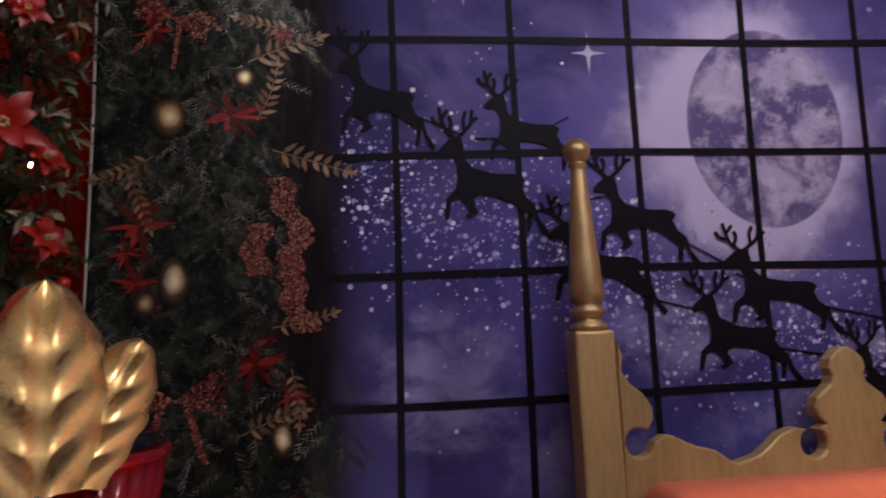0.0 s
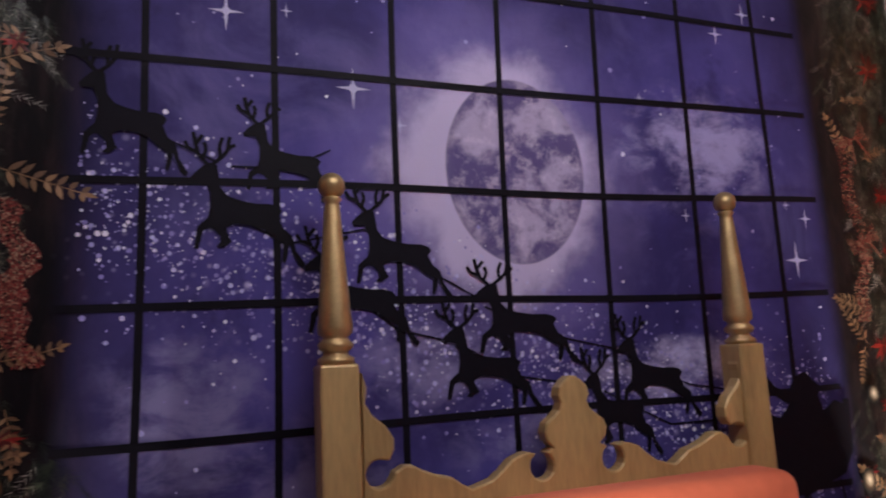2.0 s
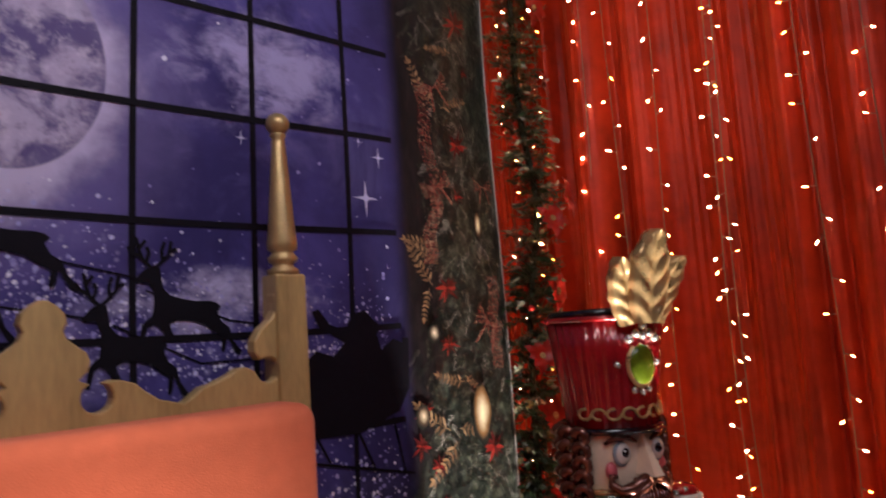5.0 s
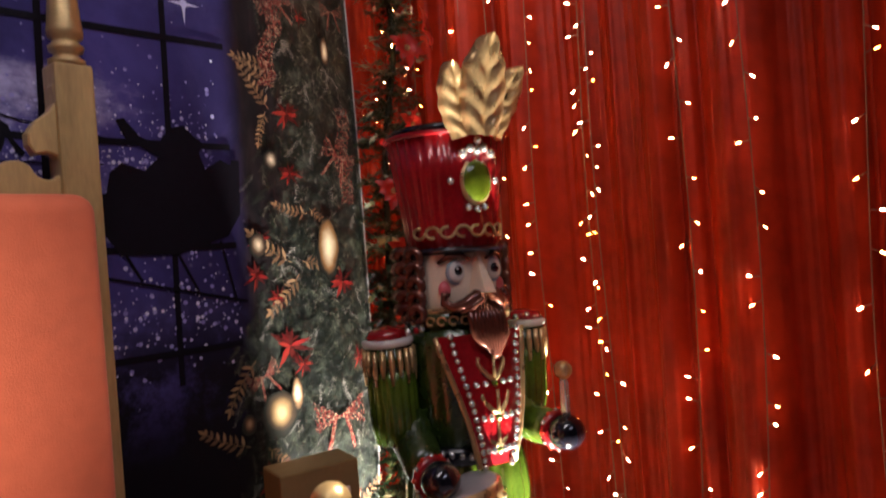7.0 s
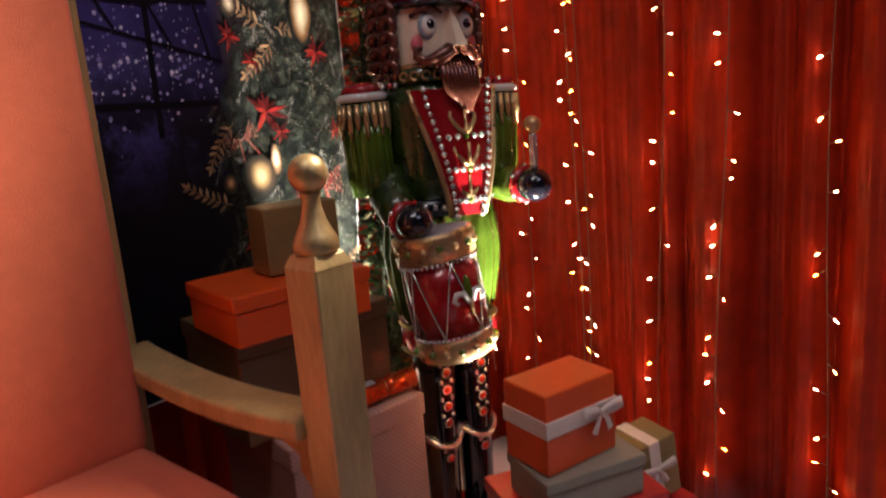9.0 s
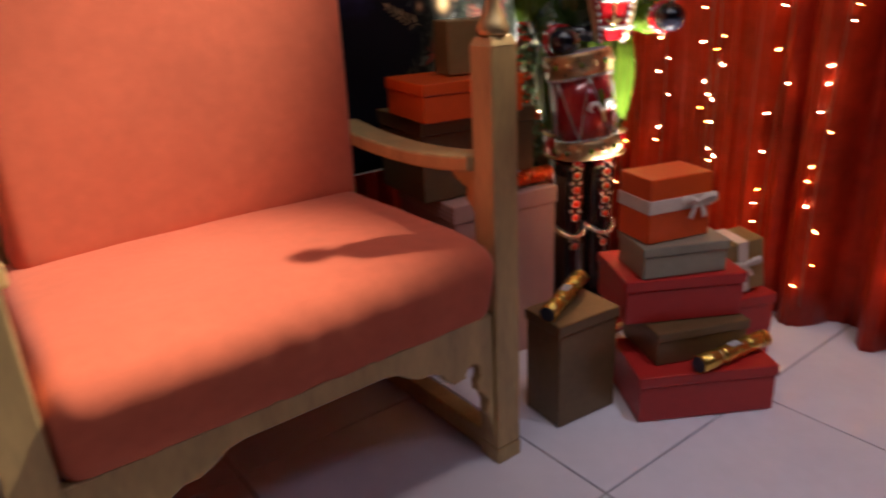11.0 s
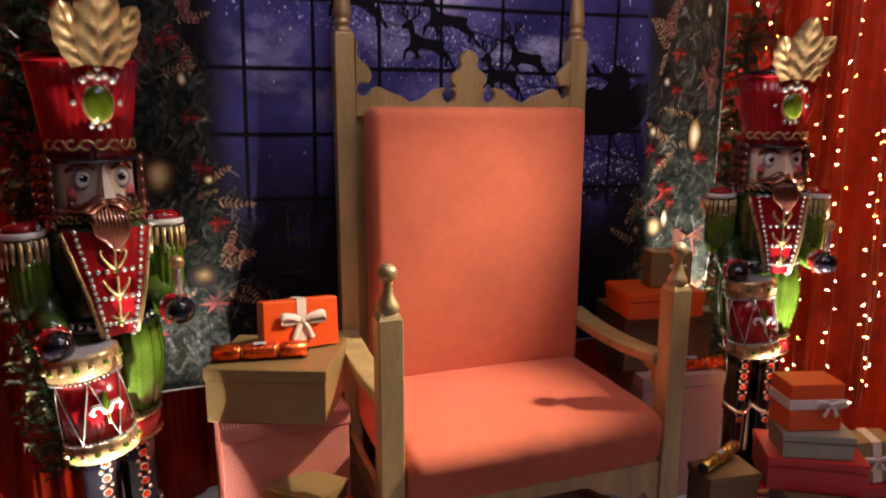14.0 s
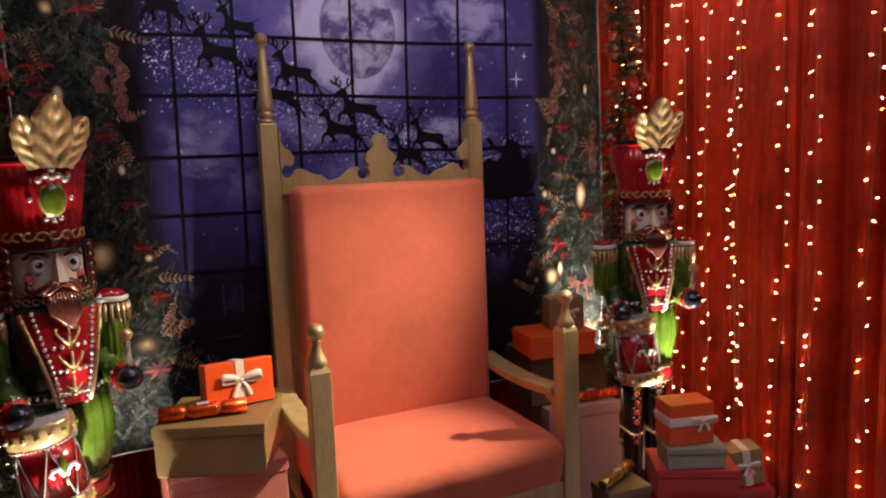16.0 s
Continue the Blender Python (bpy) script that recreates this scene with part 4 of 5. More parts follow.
    h += [(-0.340, 0.262), (-0.322, 0.258), (-0.300, 0.274), (-0.285, 0.296), (-0.262, 0.308), (-0.235, 0.308), (-0.205, 0.322), (-0.180, 0.340), (-0.15, 0.346)]
    ol = h + [(-x - 0.009, z) for x, z in h[::-1]]
    bm = bmesh.new()
    board(bm, [(-0.430, 0.392)] + [(-0.431, 0.06)] + ol[1:-1] + [(0.422, 0.06), (0.421, 0.392)], 0.026, pose(0, -0.640, 0), bevel=0.003)
    part("front_apron", bm, GOLD_PAINT, t, "scalloped gold front board")
    for s, x in ((-1, -0.465), (1, 0.456)):
        bm = bmesh.new()
        pts = [(-0.600, 0.378), (-0.600, 0.060), (-0.585, 0.130), (-0.560, 0.165), (-0.565, 0.205), (-0.535, 0.225), (-0.525, 0.255), (-0.48, 0.262), (-0.44, 0.290), (-0.36, 0.305), (-0.24, 0.305), (-0.16, 0.290), (-0.12, 0.262), (-0.075, 0.225), (-0.045, 0.165), (-0.032, 0.06), (-0.030, 0.378)]
        board(bm, pts, 0.022, pose(x * 0.985, 0, 0, 0, 0, 90), bevel=0.003)
        part("side_apron", bm, GOLD_PAINT, t)
        bm = bmesh.new()
        box(bm, 0.050, 0.575, 0.055, pose(x * 0.99, -0.312, 0.006), 0.004)
        part("floor_rail", bm, GOLD_PAINT, t)
        # arm: a thick board, dished along its length
        bm = bmesh.new()
        box(bm, 0.082, 0.570, 0.034, pose(x * 0.985, -0.315, 0.700), 0.006)
        bmesh.ops.subdivide_edges(bm, edges=[e for e in bm.edges if e.calc_length() > 0.3], cuts=10)
        for v in bm.verts:
            q = (v.co.y + 0.315) / 0.285
            v.co.z -= 0.022 * (1 - q * q)
        part("armrest", bm, GOLD_PAINT, t)
        bm = bmesh.new()
        board(bm, [(-0.600, 0.700), (-0.600, 0.520), (-0.582, 0.530), (-0.572, 0.560), (-0.585, 0.585), (-0.565, 0.605), (-0.545, 0.625), (-0.548, 0.650), (-0.515, 0.662), (-0.490, 0.685)], 0.022, pose(x, 0, 0, 0, 0, 90), bevel=0.003)
        part("arm_bracket", bm, GOLD_PAINT, t, "scrolled bracket under the arm")
    return t


throne()


# ---------------------------------------------------------------- the drummer statues
def drummer_mesh():
    bm = bmesh.new()
    M = I4
    # plinth and boots
    lathe(bm, [(0.175, 0.0), (0.178, 0.02), (0.165, 0.035)], M, RED, seg=32)
    lathe(bm, [(0.180, 0.018), (0.183, 0.024), (0.180, 0.030)], M, GOLD, seg=32)
    for x in (-0.052, 0.052):
        lathe(bm, [(0.044, 0.035), (0.048, 0.08), (0.043, 0.14), (0.045, 0.25), (0.049, 0.36), (0.053, 0.47), (0.056, 0.560)], pose(x, 0.0, 0), BLACK, seg=20)
        ball(bm, (x, -0.080, 0.072), 0.052, M, BLACK, 14, 9, (0.90, 1.5, 0.72))
        tube(bm, [(x + 0.054 * math.cos(a), 0.054 * math.sin(a), 0.315 + 0.014 * math.cos(2 * a)) for a in np.linspace(0, 6.283, 18)], 0.0075, M, PEARL, 6)
        for z in (0.268, 0.365, 0.410, 0.455, 0.500, 0.540):
            q = 0.047 + 0.026 * (z - 0.25)
            ball(bm, (x, -q, z), 0.0105, M, RUBY, 10, 7, (1, 0.5, 1))
            lathe(bm, [(0.0135, 0.0), (0.0142, 0.004), (0.0122, 0.006)], pose(x, -q + 0.004, z, 90, 0, 0), PEARL, 12)
            for s in (-1, 1):
                ball(bm, (x + s * 0.014, -q + 0.003, z + 0.0215), 0.0072, M, PEARL, 8, 5)
    # tunic hem and bell-shaped breeches
    lathe(bm, [(0.110, 0.550), (0.127, 0.558), (0.130, 0.605), (0.124, 0.628)], M, RED, seg=32, sy=0.78)
    for z in (0.560, 0.624):
        lathe(bm, [(0.126, z - 0.005), (0.132, z), (0.126, z + 0.005)], M, GOLD, seg=32, sy=0.79)
    for x in (-0.062, 0.062):
        lathe(bm, [(0.058, 0.618), (0.070, 0.66), (0.084, 0.74), (0.089, 0.80), (0.082, 0.87), (0.070, 0.93)], pose(x, 0.005, 0), GREEN, flute=15, depth=0.055)
    lathe(bm, [(0.128, 0.895), (0.136, 0.905), (0.136, 0.925), (0.128, 0.935)], M, BLACK, seg=28, sy=0.82)
    # coat, its front panel and trims
    lathe(bm, [(0.112, 0.90), (0.115, 0.98), (0.122, 1.06), (0.128, 1.12), (0.126, 1.165), (0.105, 1.20), (0.070, 1.215)], M, DGREEN, flute=16, depth=0.02, sy=0.92)
    rows = []
    for i in range(9):
        z = 0.895 + 0.285 * i / 8
        w = 0.045 + 0.068 * i / 8
        row = []
        for k in range(9):
            u = -1 + 2 * k / 8
            y = -math.sqrt(max(0.0, 1 - (w * u / 0.165) ** 2)) * (0.108 + 0.022 * math.sin(math.pi * min(1, i / 8 + 0.15)))
            row.append(bm.verts.new((w * u, y - 0.012, z)))
        rows.append(row)
    face_mat([bm.faces.new((a[k], a[k + 1], b[k + 1], b[k])) for a, b in zip(rows, rows[1:]) for k in range(8)], RED, True)
    for k in (0, 8):
        tube(bm, [r[k].co.copy() for r in rows], 0.0065, M, GOLD, 6)
    for k in (1, 7):
        for r in rows:
            ball(bm, r[k].co + Vector((0, -0.003, 0)), 0.0078, M, PEARL, 8, 6)
        for a, b in zip(rows, rows[1:]):
            ball(bm, (a[k].co + b[k].co) / 2 + Vector((0, -0.003, 0)), 0.0070, M, PEARL, 8, 6)
    for i in (1, 3, 5):
        for k in range(2, 7):
            ball(bm, rows[i][k].co + Vector((0, -0.002, 0)), 0.0075, M, PEARL if k != 4 else JADE, 8, 6)
        c = rows[i][4].co + Vector((0, -0.004, 0.012))
        tube(bm, [c + Vector((0, 0, -0.02)), c + Vector((0, 0, 0.045))], 0.004, M, GOLD, 6)
        for s in (-1, 1):
            tube(bm, [c + Vector((s * q, 0.004 * k, h)) for k, (q, h) in enumerate(((0.0, -0.006), (0.014, 0.004), (0.026, 0.018), (0.033, 0.032), (0.030, 0.042), (0.022, 0.040)))], [0.0048, 0.0050, 0.0048, 0.0042, 0.0036, 0.0028], M, GOLD, 6)
    for s in (-1, 1):
        for k in range(5):
            ball(bm, (s * (0.05 + 0.018 * k), -0.105 + 0.012 * k, 0.915 + 0.003 * k), 0.008, M, PEARL, 8, 6)
    # collar
    lathe(bm, [(0.090, 1.185), (0.118, 1.195), (0.122, 1.225), (0.098, 1.235)], M, DGREEN, seg=28, sy=0.9)
    lathe(bm, [(0.116, 1.226), (0.122, 1.230), (0.114, 1.237)], M, GOLD, seg=28, sy=0.9)
    for k in range(14):
        a = math.pi + math.pi * (k + 0.5) / 14
        c = Vector((0.121 * math.cos(a), 0.109 * math.sin(a), 1.211))
        tube(bm, [c + Vector((0.010 * math.cos(q) * -math.sin(a), 0.010 * math.cos(q) * math.cos(a), 0.009 * math.sin(q))) for q in np.linspace(0, 5.2, 8)], 0.0028, M, GOLD, 5)
    # arms: ribbed sleeves under fringed epaulettes, forearms forward, round dark gloves
    for s in (-1, 1):
        lathe(bm, [(0.046, 0.955), (0.052, 1.00), (0.053, 1.09), (0.050, 1.115)], pose(s * 0.140, 0.0, 0, 0, s * 2, 0), GREEN, flute=18, depth=0.045)
        lathe(bm, [(0.050, 1.095), (0.051, 1.166)], pose(s * 0.140, 0, 0, 0, s * 2, 0), DGREEN, flute=18, depth=0.03)
        for k in range(18):
            a = 2 * math.pi * (k + 0.5) / 18
            low = 1.092 + 0.018 * (k % 2)
            tube(bm, [(s * 0.140 + 0.0525 * math.cos(a), 0.0525 * math.sin(a), 1.166), (s * 0.141 + 0.0545 * math.cos(a), 0.0545 * math.sin(a), 1.13), (s * 0.142 + 0.0535 * math.cos(a), 0.0535 * math.sin(a), low)], [0.0062, 0.0066, 0.0035], pose(0, 0, 0, 0, s * 2, 0), GOLD, 6)
        lathe(bm, [(0.053, 1.166), (0.057, 1.171), (0.057, 1.180), (0.050, 1.184)], pose(s * 0.140, 0, 0, 0, s * 2, 0), WHITE, seg=22)
        lathe(bm, [(0.050, 1.184), (0.040, 1.200), (0.015, 1.207)], pose(s * 0.140, 0, 0, 0, s * 2, 0), RED, seg=20)
        for k in range(14):
            a = 2 * math.pi * k / 14
            ball(bm, (s * 0.142 + 0.046 * math.cos(a), 0.046 * math.sin(a), 1.194), 0.008, M, RED if k % 2 else PEARL, 8, 5)
        hand_z, hx, hy = (0.950, 0.140, -0.185) if s > 0 else (0.905, -0.160, -0.150)
        tube(bm, [(s * 0.142, 0.005, 1.00), (s * 0.146, -0.02, 0.955), (s * 0.156, -0.075, 0.942 if s > 0 else 0.925), (hx, hy + 0.04, hand_z)], [0.050, 0.050, 0.045, 0.040], M, GREEN if s > 0 else DGREEN, 12)
        lathe(bm, [(0.038, -0.012), (0.044, -0.006), (0.044, 0.006), (0.036, 0.012)], look((hx, hy + 0.026, hand_z), (hx, hy - 1, hand_z)), RED, 16)
        for k in range(12):
            a = 2 * math.pi * k / 12
            ball(bm, (hx + 0.042 * math.cos(a), hy + 0.024, hand_z + 0.042 * math.sin(a)), 0.0065, M, PEARL if k % 2 else RUBY, 6, 5)
        ball(bm, (hx, hy - 0.008, hand_z), 0.042, M, BLACK, 18, 12, (1, 1.0, 0.92))
    # drumstick in the raised hand
    lathe(bm, [(0.010, 0.95), (0.010, 1.062), (0.006, 1.070)], pose(0.140, -0.195, 0), PEARL, flute=6, depth=0.1)
    ball(bm, (0.140, -0.195, 1.086), 0.020, M, GOLD, 16, 10)
    # drum, hung before the belt and tipped a little
    D = pose(-0.075, -0.158, 0.590, -6, -6, 0)
    lathe(bm, [(0.080, 0.0), (0.088, 0.004), (0.090, 0.048), (0.086, 0.052)], D, GOLD, seg=32)
    lathe(bm, [(0.081, 0.050), (0.083, 0.14), (0.081, 0.228)], D, RED, seg=32)
    lathe(bm, [(0.086, 0.226), (0.091, 0.230), (0.093, 0.278), (0.091, 0.286), (0.080, 0.286)], D, GOLD, seg=32)
    lathe(bm, [(0.0, 0.279), (0.083, 0.280), (0.083, 0.2875)], D, SKINHEAD, seg=32)
    for k in range(16):
        a = 2 * math.pi * k / 16
        ball(bm, (0.090 * math.cos(a), 0.090 * math.sin(a), 0.026), 0.009, D, JADE if k % 2 else GOLD, 8, 5)
        ball(bm, (0.092 * math.cos(a), 0.092 * math.sin(a), 0.256), 0.009, D, JADE if k % 2 else GOLD, 8, 5)
    for k in range(48):
        a = 2 * math.pi * k / 48
        ball(bm, (0.087 * math.cos(a), 0.087 * math.sin(a), 0.056), 0.0048, D, PEARL, 6, 4)
        ball(bm, (0.087 * math.cos(a), 0.087 * math.sin(a), 0.222), 0.0048, D, PEARL, 6, 4)
    for k in range(6):
        a0 = 2 * math.pi * k / 6 - 0.2
        for s in (-1, 1):
            tube(bm, [(0.0865 * math.cos(a0 + s * 0.52 * t), 0.0865 * math.sin(a0 + s * 0.52 * t), 0.058 + 0.162 * t) for t in np.linspace(0, 1, 7)], 0.0024, D, PEARL, 6)
    ball(bm, (0.012, -0.085, 0.158), 0.020, D, JADE, 12, 8, (0.45, 0.4, 1.5))
    for s in (-1, 1):
        tube(bm, [(0.012 + s * 0.004, -0.086, 0.128), (0.012 + s * 0.014, -0.086, 0.150), (0.012 + s * 0.030, -0.083, 0.150), (0.012 + s * 0.038, -0.081, 0.137), (0.012 + s * 0.030, -0.084, 0.128)], [0.006, 0.007, 0.007, 0.006, 0.004], D, WHITE, 8)
    tube(bm, [(0.012, -0.086, 0.130), (0.012, -0.086, 0.098)], [0.006, 0.003], D, GOLD, 8)
    # head: a turned block with painted features, copper curls, whiskers
    lathe(bm, [(0.088, 1.205), (0.100, 1.225), (0.104, 1.28), (0.104, 1.36), (0.100, 1.392)], M, SKIN, seg=32, sy=0.95)
    bmx = [Vector(p) for p in ((-0.006, -0.094, 1.352), (0.006, -0.094, 1.352), (-0.022, -0.094, 1.270), (0.022, -0.094, 1.270), (-0.014, -0.148, 1.268), (0.014, -0.148, 1.268), (-0.003, -0.106, 1.350), (0.003, -0.106, 1.350))]
    v = [bm.verts.new(p) for p in bmx]
    face_mat([bm.faces.new([v[i] for i in q]) for q in ((0, 1, 7, 6), (6, 7, 5, 4), (4, 5, 3, 2), (0, 6, 4, 2), (1, 3, 5, 7))], SKIN)
    for s in (-1, 1):
        e = Vector((s * 0.048, -0.086, 1.314))
        ball(bm, e, 0.026, M, BLUE, 16, 10, (0.95, 0.36, 1.10))
        ball(bm, e + Vector((0, -0.006, 0.001)), 0.020, M, WHITE, 16, 10, (0.95, 0.42, 1.15))
        ball(bm, e + Vector((-s * 0.001, -0.011, 0.003)), 0.0115, M, BLACK, 12, 8, (1, 0.5, 1))
        ball(bm, e + Vector((s * 0.004, -0.0165, 0.008)), 0.003, M, WHITE, 8, 6)
        tube(bm, [(s * 0.020, -0.105, 1.340), (s * 0.043, -0.101, 1.351), (s * 0.066, -0.085, 1.348), (s * 0.080, -0.068, 1.336)], [0.004, 0.007, 0.007, 0.004], M, COPPER, 8)
        ball(bm, (s * 0.068, -0.072, 1.277), 0.021, M, PINK, 14, 8, (0.8, 0.5, 1))
        # moustache
        tube(bm, [(s * 0.004, -0.122, 1.262), (s * 0.022, -0.128, 1.262), (s * 0.044, -0.118, 1.246), (s * 0.066, -0.100, 1.238), (s * 0.080, -0.084, 1.250), (s * 0.078, -0.082, 1.268), (s * 0.066, -0.088, 1.266)], [0.010, 0.015, 0.015, 0.012, 0.010, 0.008, 0.005], M, COPPER, 10)
        tube(bm, [(s * 0.004, -0.130, 1.256), (s * 0.020, -0.138, 1.254), (s * 0.040, -0.128, 1.236), (s * 0.058, -0.112, 1.226)], [0.006, 0.008, 0.008, 0.003], M, COPPER, 8)
        # curls at the side of the head
        for k in range(20):
            a = -0.06 + 1.06 * (k % 4) / 3
            z = 1.350 - 0.031 * (k // 4)
            c = Vector((s * 0.126 * math.cos(a * 1.2 - 0.25), 0.105 * math.sin(a * 1.2 - 0.25), z))
            tube(bm, [c + Vector((s * 0.008 * math.cos(q), 0.017 * math.cos(q) * 0.8, 0.017 * math.sin(q))) for q in np.linspace(0, 5.4, 9)], [0.013, 0.013, 0.013, 0.012, 0.011, 0.010, 0.009, 0.007, 0.006], M, COPPER, 7)
    lathe(bm, [(0.02, 1.168), (0.058, 1.215), (0.066, 1.27), (0.06, 1.36), (0.05, 1.39)], pose(0, 0.052, 0), COPPER, flute=12, depth=0.06)
    ball(bm, (0.004, -0.108, 1.192), 0.045, M, COPPER, 16, 12, (0.9, 0.42, 1.3))
    for k in range(-4, 5):
        tube(bm, [(k * 0.0070, -0.104, 1.262), (k * 0.0098, -0.124, 1.215), (k * 0.0092 + 0.002, -0.134, 1.175), (k * 0.0048 + 0.010, -0.132, 1.132 + 0.0012 * k * k), (k * 0.0024 + 0.022, -0.128, 1.118 + 0.0018 * k * k)], [0.008, 0.010, 0.010, 0.008, 0.003], M, COPPER, 7)
    # hat: brim, ribbed crown flaring upwards, gem, scrolls and rim
    lathe(bm, [(0.100, 1.354), (0.116, 1.356), (0.117, 1.368), (0.100, 1.370)], M, BLACK, seg=32)
    ball(bm, (0, -0.085, 1.362), 0.08, M, BLACK, 20, 8, (0.95, 0.65, 0.10))
    lathe(bm, [(0.104, 1.364), (0.109, 1.42), (0.122, 1.52), (0.136, 1.612)], M, RED, flute=34, depth=0.018)
    lathe(bm, [(0.139, 1.609), (0.144, 1.613), (0.143, 1.620), (0.136, 1.622)], M, RED, seg=40)
    lathe(bm, [(0.0, 1.6225), (0.136, 1.6225), (0.130, 1.636), (0.0, 1.640)], M, BLACK, seg=32)
    ball(bm, (0, -0.120, 1.508), 0.040, M, GOLD, 20, 12, (1, 0.30, 1.32))
    ball(bm, (0, -0.125, 1.508), 0.0345, M, JADE, 20, 12, (1, 0.34, 1.32))
    for x, z in ((0, 1.594), (-0.017, 1.578), (0.017, 1.578), (-0.036, 1.566), (0.036, 1.566), (0, 1.573)):
        ball(bm, (x, -0.135 + abs(x) * 0.12, z), 0.0105, M, PEARL, 10, 7)
    for x, z in ((-0.056, 1.510), (0.056, 1.510), (-0.020, 1.452), (0, 1.447), (0.020, 1.452)):
        ball(bm, (x, -0.120 + abs(x) * 0.2, z), 0.0085, M, PEARL, 10, 7)
    for k in range(-4, 5):
        a = -math.pi / 2 + k * 0.30
        c = Vector((0.113 * math.cos(a), 0.113 * math.sin(a), 1.402))
        sgn = 1 if k % 2 else -1
        tube(bm, [c + Vector((-math.sin(a) * 0.016 * math.cos(q), math.cos(a) * 0.016 * math.cos(q), 0.012 * sgn * math.sin(q))) for q in np.linspace(0, 4.9, 9)], 0.0034, M, GOLD, 6)
    # plume: a tall veined leaf between two that curl outwards, their edges lobed between the veins
    for dx, sc, tilt in ((-0.060, 0.76, 17), (0.060, 0.76, -17), (0.0, 1.0, 0)):
        base = pose(dx * 0.5, -0.146, 1.602, 7, 0, 0) @ pose(0, 0, 0, 0, -tilt, 0)
        NV, NU = 26, 16
        for side in (-1, 1):
            g = []
            for i in range(NV + 1):
                v_ = i / NV
                lobe = 1 + 0.045 * math.cos(2 * math.pi * 4.0 * v_ + 1.0)
                wd = 0.060 * sc * (0.50 + 0.50 * math.sin(math.pi * min(1.0, 0.12 + 0.72 * v_))) * max(0.0, 1 - v_ ** 4) ** 0.5 * lobe
                row = []
                for k in range(NU + 1):
                    u = -1 + 2 * k / NU
                    bulge = (1 - u * u) ** 0.5 * 0.026 * sc
                    vein = 0.0052 * math.cos(2 * math.pi * (4.0 * v_ - 1.35 * abs(u)) + 1.0) * (1 - u * u) * min(1.0, 5 * abs(u)) - 0.010 * math.exp(-(u * 7) ** 2)
                    x_ = wd * u + (0.012 * (1 if tilt < 0 else -1) * v_ * v_ if tilt else 0.0)
                    row.append(bm.verts.new(base @ Vector((x_, side * (bulge + vein * sc) - 0.030 * v_ * v_ + (0.010 if tilt else -0.006), 0.205 * sc * v_))))
                g.append(row)
            face_mat([bm.faces.new((a[k], a[k + 1], b[k + 1], b[k])) for a, b in zip(g, g[1:]) for k in range(NU)], GOLD, True)
    bmesh.ops.recalc_face_normals(bm, faces=bm.faces[:])
    return mesh_of("drummer_statue", bm, STATUE_MATS)


DRUMMER = drummer_mesh()
for m, side in ((pose(-1.188, -0.240, 0, 0, 0, 22), "beside stacked gift boxes"), (pose(1.150, -0.262, 0, 0, 0, -19), "before a lit red curtain")):
    ob = new("drummer_statue", DRUMMER)
    ob.matrix_world = m
    tagged(ob, "glossy red and green drummer statue " + side, "statue", "drummer statues")


# ---------------------------------------------------------------- gifts
def ribbon_bow(parent, m, s, mat=RIBBON):
    """A tied bow: two loops, two tails and a knot, lying on the plane of m (facing -y)."""
    for sg in (-1, 1):
        for name, pts, w in (("bow_loop", [(0, -0.006, 0), (sg * 0.35, -0.16, 0.20), (sg * 0.85, -0.20, 0.28), (sg * 1.0, -0.12, 0.10), (sg * 0.75, -0.05, -0.02), (sg * 0.3, -0.03, -0.02), (0, -0.006, 0)], 0.16), ("bow_tail", [(0, -0.02, 0), (sg * 0.22, -0.07, -0.30), (sg * 0.40, -0.04, -0.75)], 0.13)):
            bm = bmesh.new()
            row = []
            n = 14
            ts = np.linspace(0, len(pts) - 1, n)
            for t in ts:
                i = min(int(t), len(pts) - 2)
                p = Vector(pts[i]).lerp(Vector(pts[i + 1]), t - i)
                k = w * (0.45 + 0.55 * math.sin(math.pi * min(1, t / (len(pts) - 1) * 0.9 + 0.1)) if name == "bow_loop" else 0.6 + 0.4 * t / 2)
                d = Vector((0, 0.3, 1)) if name == "bow_loop" else Vector((1, 0, 0.4 * sg))
                row.append([bm.verts.new((p + d.normalized() * k * q) * s) for q in (-1, 1)])
            for a, b in zip(row, row[1:]):
                bm.faces.new((a[0], a[1], b[1], b[0])).smooth = True
            ob = part(name, bm, mat, parent)
            ob.matrix_local = m
            so = ob.modifiers.new("thickness", "SOLIDIFY")
            so.thickness = 0.0012
    bm = bmesh.new()
    ball(bm, (0, -0.05 * s, 0), 0.11 * s, I4, 0, 10, 8, (1, 0.7, 1.1))
    part("bow_knot", bm, mat, parent).matrix_local = m


